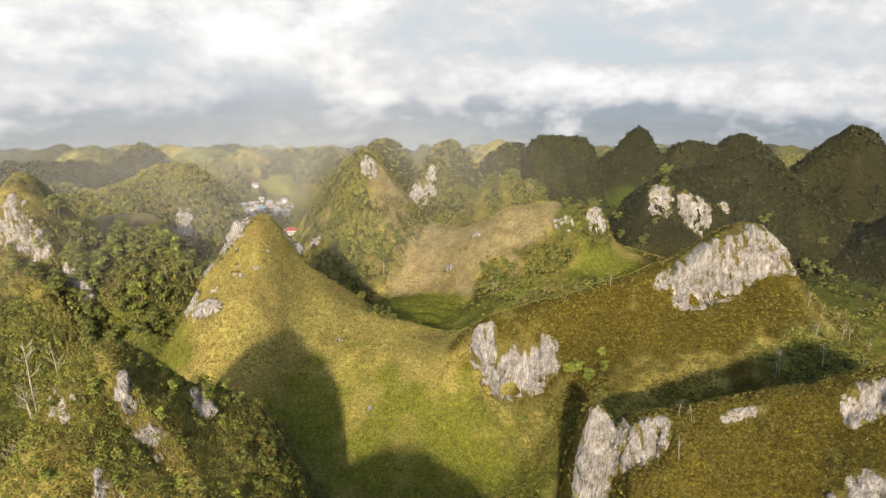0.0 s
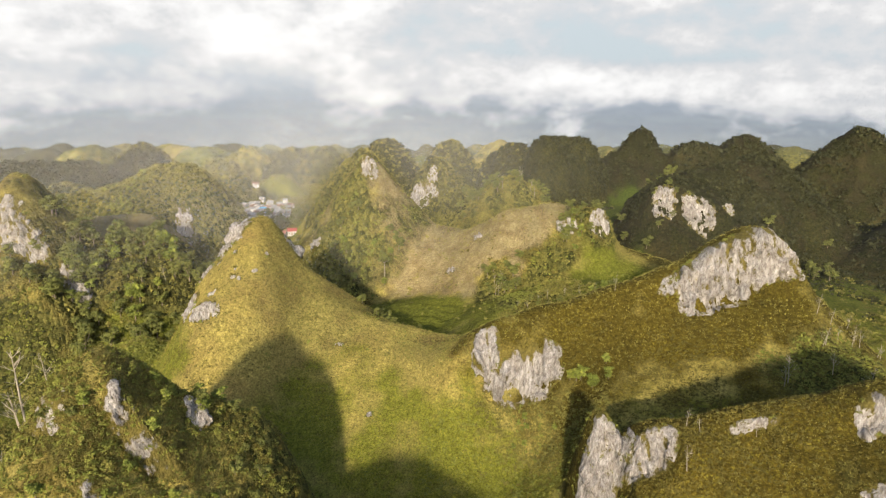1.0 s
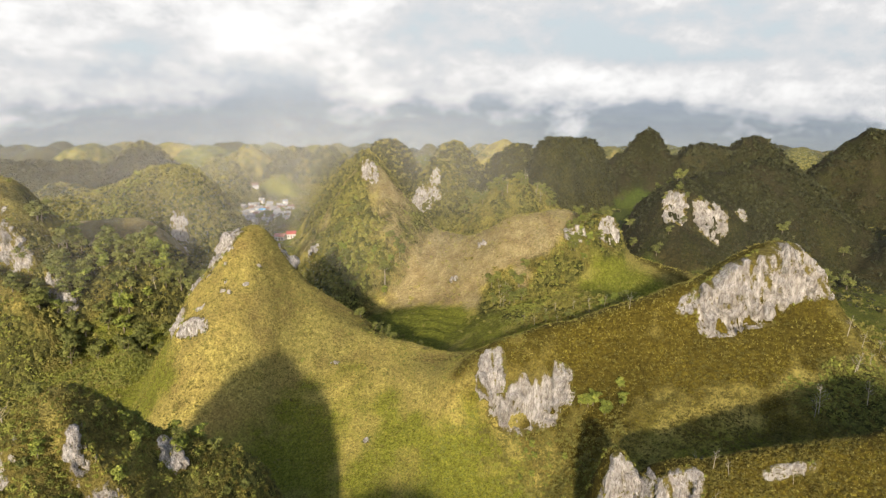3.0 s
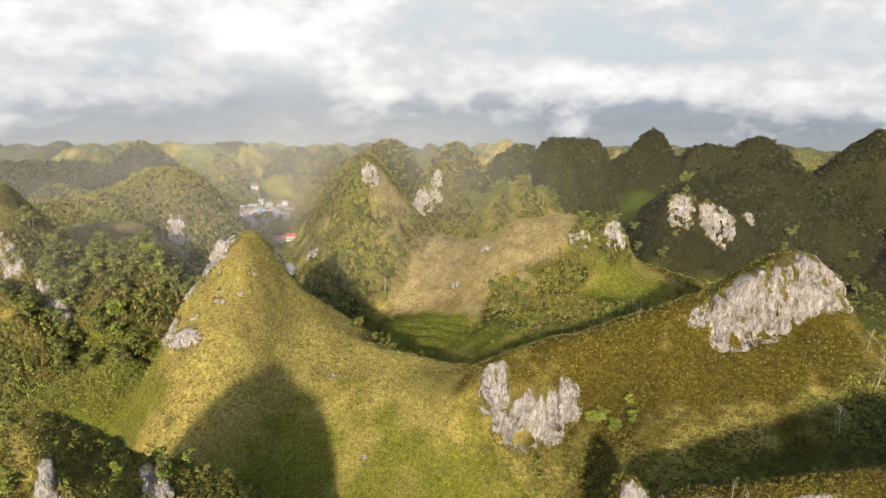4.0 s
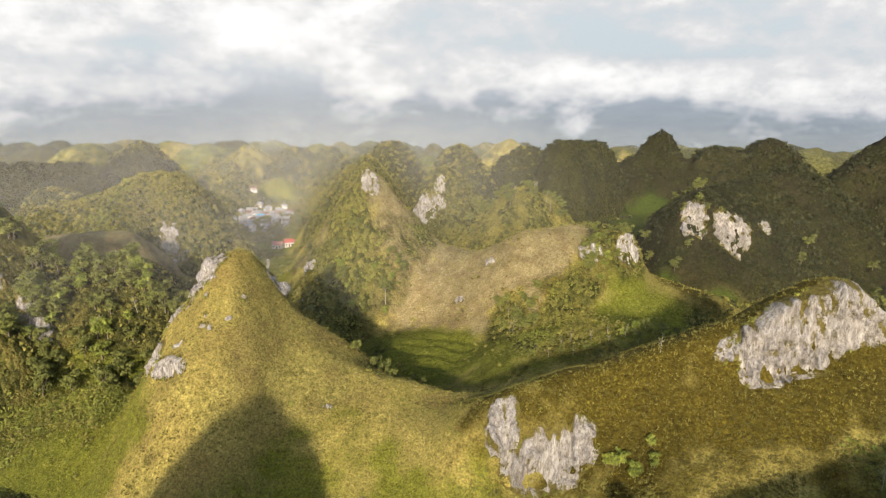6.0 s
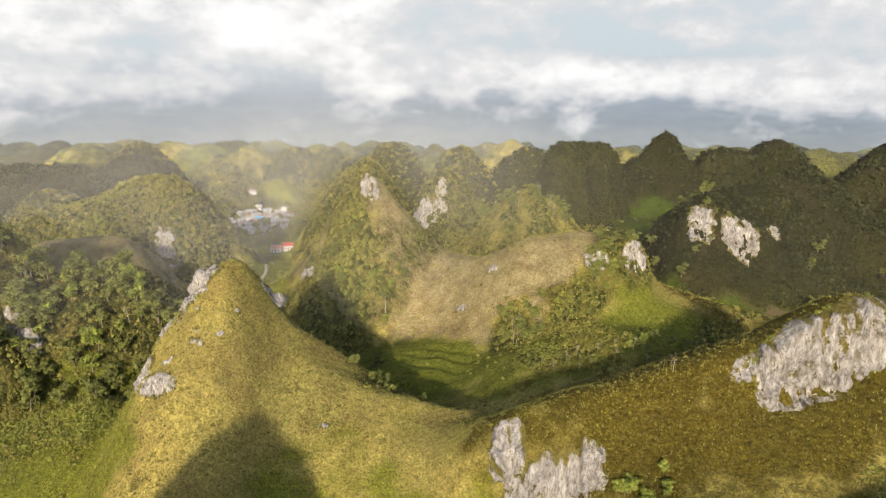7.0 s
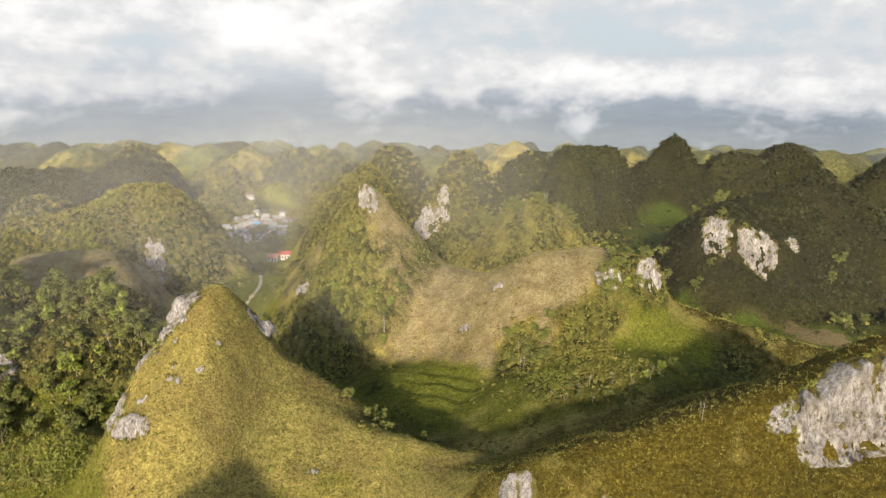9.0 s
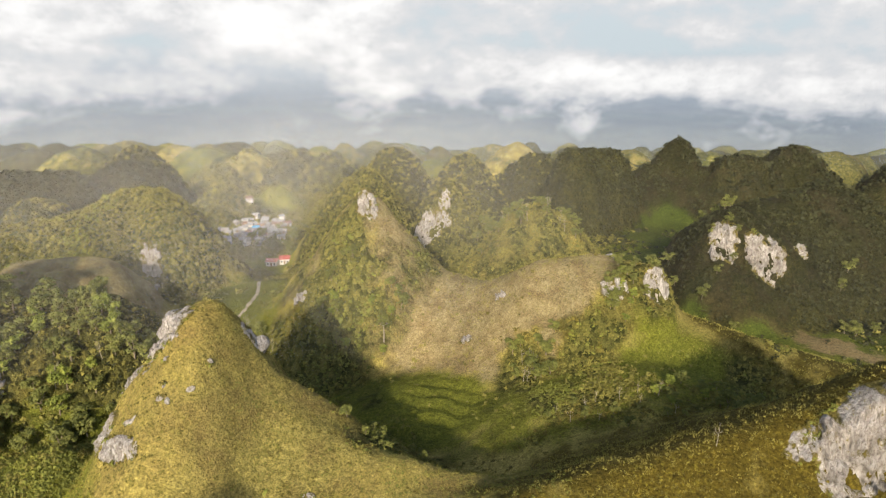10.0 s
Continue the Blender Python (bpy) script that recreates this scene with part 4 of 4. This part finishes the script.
grow_shrubs("green herbs dotted over the grassy saddle", BRIGHT, 1500, -50, 20, 132, 190, 0.15, 0.4, 109, 0.6)
grow_shrubs("dark shrubs below the white cliff", SCRUB, 500, 8, 40, 134, 148, 0.35, 0.9, 110, 0.5)
grow_shrubs("green shrubs along the slope beside the cone", BRIGHT, 1300, -136, -94, 172, 216, 0.35, 1.2, 111, 0.85)
grow_shrubs("dark shrubs along the slope beside the cone", SCRUB, 600, -138, -98, 176, 218, 0.4, 1.3, 112, 0.85)
grow_grass()
grow_rims()


# ---- trees ----
BARK = plain_material("bark", (0.16, 0.13, 0.095), 0.9, 0.3, 4.0)
PALE_BARK = plain_material("pale_bark", (0.26, 0.23, 0.18), 0.85, 0.25, 5.0)
LEAVES = leaf_material("tree_leaves", (0.056, 0.064, 0.015), (0.100, 0.108, 0.026), (0.152, 0.156, 0.038), 0.3)
FRESH = leaf_material("fresh_leaves", (0.062, 0.078, 0.013), (0.130, 0.152, 0.025), (0.215, 0.230, 0.044), 0.3)


def tube(points, radii, sides=6):
    """Corners and faces of a tapered limb along points."""
    rings, P = [], [Vector(p) for p in points]
    for k, p in enumerate(P):
        way = (P[min(k + 1, len(P) - 1)] - P[max(k - 1, 0)]).normalized()
        a = way.orthogonal().normalized()
        b = way.cross(a)
        rings.append([tuple(p + radii[k] * (math.cos(t) * a + math.sin(t) * b)) for t in np.linspace(0, 2 * np.pi, sides, endpoint=False)])
    faces = [(i * sides + j, i * sides + (j + 1) % sides, (i + 1) * sides + (j + 1) % sides, (i + 1) * sides + j) for i in range(len(P) - 1) for j in range(sides)]
    return [c for ring in rings for c in ring], faces


def limbs(pieces):
    points, faces = [], []
    for line, radii in pieces:
        p, f = tube(line, radii)
        faces += [tuple(i + len(points) for i in q) for q in f]
        points += p
    return points, faces


def part(name, mesh, parent, label=""):
    ob = new(name, mesh)
    ob.parent = parent
    return tagged(ob, label)


def spray(centres, sizes, gen, each=26, leaf=0.3):
    """Leaf sprays round several centres, as one crown."""
    return np.concatenate([leafy(each, gen, leaf=leaf, flat=0.75) * size + np.array(c) - [0, 0, 0.25 * size] for c, size in zip(centres, sizes)])


def crown(leaves, each, gen, material, base):
    me = mesh_from("crown", leaves.reshape(-1, 3), np.arange(leaves.shape[0] * 3).reshape(-1, 3), material, smooth=False)
    set_tone(me, np.repeat(np.clip(0.5 + 0.28 * gen.normal(size=leaves.shape[0] // each), 0, 1), each * 3))
    part("crown", me, base)


def broad_tree(rnd, gen, tall, material, label):
    """A broad-leaved tree: a forked trunk and a lumpy crown with gaps."""
    base = tagged(new("tree"), label, "tree", "trees on the hills")
    fork = Vector((rnd.uniform(-0.2, 0.2), rnd.uniform(-0.2, 0.2), tall * rnd.uniform(0.22, 0.32)))
    pieces = [([(0, 0, -0.6), tuple(fork * 0.5 + Vector((0.06, 0.03, 0))), tuple(fork)], (0.035 * tall, 0.028 * tall, 0.022 * tall))]
    centres, sizes = [], []
    for k in range(rnd.randint(5, 7)):
        a, out = k * 1.05 + rnd.uniform(-0.4, 0.4), tall * rnd.uniform(0.12, 0.34)
        tip = Vector((out * math.cos(a), out * math.sin(a), tall * rnd.uniform(0.45, 0.92)))
        pieces.append(([tuple(fork), tuple((fork + tip) / 2 + Vector((0, 0, -0.05 * tall))), tuple(tip)], (0.016 * tall, 0.010 * tall, 0.004 * tall)))
        for _ in range(3):
            centres.append(tuple(tip + Vector([rnd.uniform(-0.1, 0.1) * tall for _ in range(3)])))
            sizes.append(tall * rnd.uniform(0.14, 0.23))
    for k in range(5):
        a = k * 1.26 + rnd.uniform(-0.3, 0.3)
        centres.append((0.2 * tall * math.cos(a), 0.2 * tall * math.sin(a), tall * rnd.uniform(0.34, 0.5)))
        sizes.append(tall * rnd.uniform(0.13, 0.2))
    points, faces = limbs(pieces)
    part("trunk", mesh_from("trunk", points, faces, BARK), base)
    crown(spray(centres, sizes, gen, each=36, leaf=0.24), 36, gen, material, base)
    return base


def bare_tree(rnd, tall, label):
    """A leafless tree: a slender trunk and thin forked branches."""
    base = tagged(new("bare_tree"), label, "tree", "bare trees")
    lean = Vector((rnd.uniform(-0.18, 0.18), rnd.uniform(-0.12, 0.12), 1))
    trunk = [(0, 0, -0.5), tuple(lean * tall * 0.35 + Vector((0.1, 0, 0))), tuple(lean * tall * 0.7), tuple(lean * tall)]
    points, faces = limbs([(trunk, (0.017 * tall, 0.013 * tall, 0.008 * tall, 0.003 * tall))])
    part("trunk", mesh_from("trunk", points, faces, PALE_BARK), base)
    for k in range(9):
        f = rnd.uniform(0.35, 0.95)
        root, a, size = lean * tall * f, rnd.uniform(0, 6.28), tall * rnd.uniform(0.18, 0.38) * (1.25 - f)
        mid = root + Vector((size * 0.6 * math.cos(a), size * 0.6 * math.sin(a), size * 0.5))
        end = mid + Vector((size * 0.5 * math.cos(a + 0.4), size * 0.5 * math.sin(a + 0.4), size * 0.7))
        fork = mid + Vector((size * 0.6 * math.cos(a - 0.7), size * 0.6 * math.sin(a - 0.7), size * 0.4))
        points, faces = limbs([([tuple(root), tuple(mid), tuple(end)], (0.006 * tall, 0.005 * tall, 0.002 * tall)), ([tuple(mid), tuple(fork)], (0.004 * tall, 0.002 * tall))])
        part("branch", mesh_from("branch", points, faces, PALE_BARK), base)
    return base


def umbrella_tree(rnd, gen):
    """A lone slender tree: a pale straight trunk under a flat spreading crown."""
    base = tagged(new("lone_tree"), "lone slender tree with a pale trunk and flat crown", "tree")
    pieces = [([(0, 0, -0.5), (0.1, 0, 3.2), (0, 0.1, 6.2)], (0.26, 0.2, 0.15))]
    centres, sizes = [], []
    for k in range(8):
        a = k * 0.785 + rnd.uniform(-0.2, 0.2)
        tip = (2.6 * math.cos(a), 2.6 * math.sin(a), 7.6 + rnd.uniform(-0.3, 0.4))
        pieces.append(([(0, 0.1, 6.1), (1.2 * math.cos(a), 1.2 * math.sin(a), 7.1), tip], (0.1, 0.07, 0.03)))
        centres += [tip, (tip[0] * 0.5, tip[1] * 0.5, 8.2)]
        sizes += [1.0, 0.9]
    points, faces = limbs(pieces)
    part("trunk", mesh_from("trunk", points, faces, PALE_BARK), base)
    crown(spray(centres, sizes, gen, each=22), 22, gen, LEAVES, base)
    return base


def plant_trees():
    rnd, gen = random.Random(8), np.random.default_rng(8)
    dark = [broad_tree(rnd, gen, 5.0 + 0.5 * k, LEAVES, "dark green broad-leaved tree among hillside scrub") for k in range(5)]
    fresh = [broad_tree(rnd, gen, 5.0 + 0.6 * k, FRESH, "bright yellow-green broad-leaved tree on the hillside") for k in range(3)]
    bare = [bare_tree(rnd, 5.5 + 0.8 * k, "leafless pale-barked tree on the slope") for k in range(4)]
    kept = set()

    def stand(kinds, x, y, grow=1.0):
        ob = rnd.choice(kinds)
        m = pose(x, y, level(x, y) - 0.15, 0, 0, rnd.uniform(0, 360)) @ Matrix.Scale(grow * rnd.uniform(0.8, 1.2), 4)
        if ob not in kept:
            kept.add(ob)
            ob.matrix_basis = m
        else:
            copy = copy_thing(ob, Matrix.Identity(4))
            copy.matrix_basis = m

    def grove(kinds, count, x0, x1, y0, y1, grow=1.0):
        for _ in range(count):
            stand(kinds, rnd.uniform(x0, x1), rnd.uniform(y0, y1), grow)

    for kinds in (dark, fresh, bare):
        for ob in kinds:
            stand([ob], rnd.uniform(-145, -110), rnd.uniform(222, 246))
    grove(dark, 58, -152, -98, 208, 252, 1.1)
    grove(fresh, 18, -144, -108, 218, 250, 1.05)
    grove(dark, 6, -62, -34, 74, 108, 0.42)
    grove(fresh, 14, -60, -34, 72, 106, 0.42)
    grove(dark, 8, -46, -32, 96, 110, 0.42)
    grove(fresh, 5, -46, -30, 92, 110, 0.45)
    grove(bare, 26, -90, -60, 84, 112, 1.35)
    grove(dark, 12, -160, -128, 212, 226, 1.0)
    grove(bare, 8, 78, 100, 112, 134, 0.8)
    grove(bare, 3, 40, 60, 84, 106, 0.6)
    grove(dark, 12, 14, 32, 236, 252, 0.8)
    grove(bare, 5, 14, 28, 234, 246, 0.8)
    grove(dark, 16, 48, 68, 252, 266, 0.7)
    grove(fresh, 7, 50, 66, 250, 262, 0.6)
    grove(dark, 14, -58, -18, 268, 288, 0.8)
    grove(fresh, 6, -50, -20, 266, 284, 0.7)
    grove(dark, 10, -38, -8, 185, 205, 0.5)
    grove(dark, 16, 60, 100, 198, 226, 0.7)
    grove(bare, 10, 24, 56, 200, 214, 0.6)
    grove(dark, 10, 14, 60, 198, 212, 0.45)
    grove(fresh, 6, 46, 74, 206, 222, 0.5)
    grove(dark, 6, -110, -70, 262, 300, 0.9)
    grove(bare, 6, -96, -64, 270, 306, 1.0)
    grove(dark, 18, -150, -100, 440, 520, 1.2)
    grove(dark, 22, 10, 66, 368, 396, 1.0)
    grove(bare, 10, 20, 62, 366, 388, 1.1)
    grove(dark, 12, 96, 140, 352, 420, 1.0)
    grove(dark, 16, 70, 130, 300, 350, 0.8)
    grove(dark, 12, 160, 220, 300, 350, 1.0)
    grove(bare, 11, 92, 110, 136, 152, 0.8)
    stand([bare[1]], 43, 98, 0.7)
    stand([bare[0]], 48, 117, 0.9)
    stand([bare[2]], 46, 160, 0.7)
    grove(fresh, 10, 32, 42, 143.5, 147.5, 0.58)
    grove(fresh, 6, 14, 28, 139, 145, 0.35)
    lone = umbrella_tree(rnd, gen)
    lone.matrix_basis = pose(-27.5, 271, level(-27.5, 271))


plant_trees()


# ---- village ----
WALLS = [plain_material("plaster", (0.46, 0.44, 0.41), 0.8, 0.2, 1.5), plain_material("bare_block", (0.22, 0.21, 0.20), 0.9, 0.25, 1.5), plain_material("painted_wall", (0.32, 0.36, 0.38), 0.8, 0.2, 1.5)]
ROOFS = [plain_material("zinc_roof", (0.25, 0.245, 0.24), 0.7, 0.25, 1.2), plain_material("rusty_roof", (0.19, 0.12, 0.09), 0.8, 0.35, 1.2), plain_material("blue_roof", (0.12, 0.34, 0.55), 0.5, 0.2, 1.2), plain_material("red_roof", (0.36, 0.09, 0.07), 0.6, 0.25, 1.2)]
PANE, PLANK = plain_material("dark_pane", (0.04, 0.045, 0.05), 0.2, 0.1), plain_material("door_plank", (0.18, 0.11, 0.06), 0.7, 0.3)


def box(x0, x1, y0, y1, z0, z1):
    p = [(x, y, z) for z in (z0, z1) for y in (y0, y1) for x in (x0, x1)]
    return p, [(0, 2, 3, 1), (4, 5, 7, 6), (0, 1, 5, 4), (2, 6, 7, 3), (0, 4, 6, 2), (1, 3, 7, 5)]


def house(wide, deep, tall, wall, roof, label):
    """A small house: walls with gables, an overhanging pitched roof, a door and windows."""
    base = tagged(new("house"), label, "house", "village houses")
    w, d, rise = wide / 2, deep / 2, deep * 0.28
    p, f = box(-w, w, -d, d, -1.5, tall)
    part("wall", mesh_from("wall", p, f, wall, smooth=False), base)
    gables = [(s * w, y, z) for s in (-1, 1) for y, z in ((-d, tall), (d, tall), (0, tall + rise * 0.95))]
    part("gable", mesh_from("gable", gables, [(0, 2, 1), (3, 4, 5)], wall, smooth=False), base)
    over, e = 0.45, 0.12
    for side in (-1, 1):
        y1, z1 = side * (d + over), tall - rise * over / d
        pts = [(x, y, z + up) for up in (0, e) for x, y, z in ((-w - over, 0, tall + rise), (w + over, 0, tall + rise), (w + over, y1, z1), (-w - over, y1, z1))]
        part("roof", mesh_from("roof", pts, [(0, 1, 2, 3), (7, 6, 5, 4), (0, 4, 5, 1), (1, 5, 6, 2), (2, 6, 7, 3), (3, 7, 4, 0)], roof, smooth=False), base)
    p, f = box(-0.45, 0.45, -d - 0.05, -d + 0.02, 0, 2.0)
    part("door", mesh_from("door", p, f, PLANK, smooth=False), base)
    for x in (-w * 0.6, w * 0.6):
        p, f = box(x - 0.5, x + 0.5, -d - 0.05, -d + 0.02, 0.95, 2.05)
        window = part("window", mesh_from("window", p, f, WALLS[0], smooth=False), base)
        p, f = box(x - 0.42, x + 0.42, -d - 0.07, -d + 0.01, 1.03, 1.97)
        part("pane", mesh_from("pane", p, f, PANE, smooth=False), window, "dark window pane")
        p, f = box(x - 0.56, x + 0.56, -d - 0.14, -d + 0.01, 0.88, 0.95)
        part("sill", mesh_from("sill", p, f, WALLS[1], smooth=False), window)
    return base


def build_village():
    rnd = random.Random(4)
    kinds = [
        house(4.8, 3.8, 2.5, WALLS[0], ROOFS[0], "small whitewashed house with a grey metal roof"),
        house(4.2, 3.6, 2.4, WALLS[1], ROOFS[0], "small bare-block house with a pale metal roof"),
        house(5.4, 4.2, 2.6, WALLS[0], ROOFS[1], "whitewashed house with a rusty metal roof"),
        house(4.8, 4.0, 2.5, WALLS[2], ROOFS[2], "small house with a blue metal roof"),
        house(4.0, 3.6, 4.6, WALLS[0], ROOFS[0], "narrow two-storey white house"),
    ]
    kept = set()

    def settle(ob, x, y, turn):
        m = pose(x, y, level(x, y) + 0.1, 0, 0, turn)
        if ob in kept:
            copy_thing(ob, m)
        else:
            kept.add(ob)
            ob.matrix_basis = m

    taken = []
    for k in range(1600):
        x, y = -152 + rnd.gauss(0, 7), 513 + rnd.gauss(0, 12)
        if all(math.hypot(x - a, y - b) > 4.5 for a, b in taken):
            taken.append((x, y))
            pick = 3 if len(taken) in (7, 8) else rnd.choice((0, 1, 1, 2, 2, 4, 0))
            settle(kinds[pick], x, y, rnd.uniform(-40, 40))
        if len(taken) >= 54:
            break
    for x, y, pick, turn in ((-176, 507, 0, 10), (-181, 505, 1, -15), (-172, 503, 1, 5), (96, 436, 1, 30)):
        settle(kinds[pick], x, y, turn)
    red = house(6.0, 5.4, 3.2, WALLS[0], ROOFS[3], "white house with a bright red metal roof")
    red.matrix_basis = pose(-110, 432, level(-110, 432) + 0.1, 0, 0, 12)
    old = house(7.0, 5.4, 3.0, WALLS[0], plain_material("faded_red_roof", (0.36, 0.17, 0.13), 0.7, 0.3, 1.2), "grey house with a rusty brown roof")
    old.matrix_basis = pose(-117.5, 431, level(-117.5, 431) + 0.1, 0, 0, -6)


build_village()


def footpath():
    """A pale trodden path over the meadow below the houses."""
    way = [Vector((-94 + 3.2 * math.sin(t * 4.4) - 7 * t, 302 + 64 * t)) for t in np.linspace(0, 1, 40)]
    pts, faces = [], []
    for k, p in enumerate(way):
        along = (way[min(k + 1, 39)] - way[max(k - 1, 0)]).normalized()
        side = Vector((along.y, -along.x))
        for j in (-1, 0, 1):
            q = p + side * j * (0.8 + 0.25 * math.sin(k * 1.7))
            pts.append((q.x, q.y, level(q.x, q.y) + (0.14 if j == 0 else 0.05)))
    faces = [(3 * k + j, 3 * k + j + 1, 3 * k + j + 4, 3 * k + j + 3) for k in range(39) for j in (0, 1)]
    dirt = plain_material("trodden_dirt", (0.30, 0.255, 0.18), 0.95, 0.25, 1.2)
    tagged(new("path", mesh_from("path", pts, faces, dirt)), "pale trodden dirt path over the meadow", "path", kind="structure")


footpath()
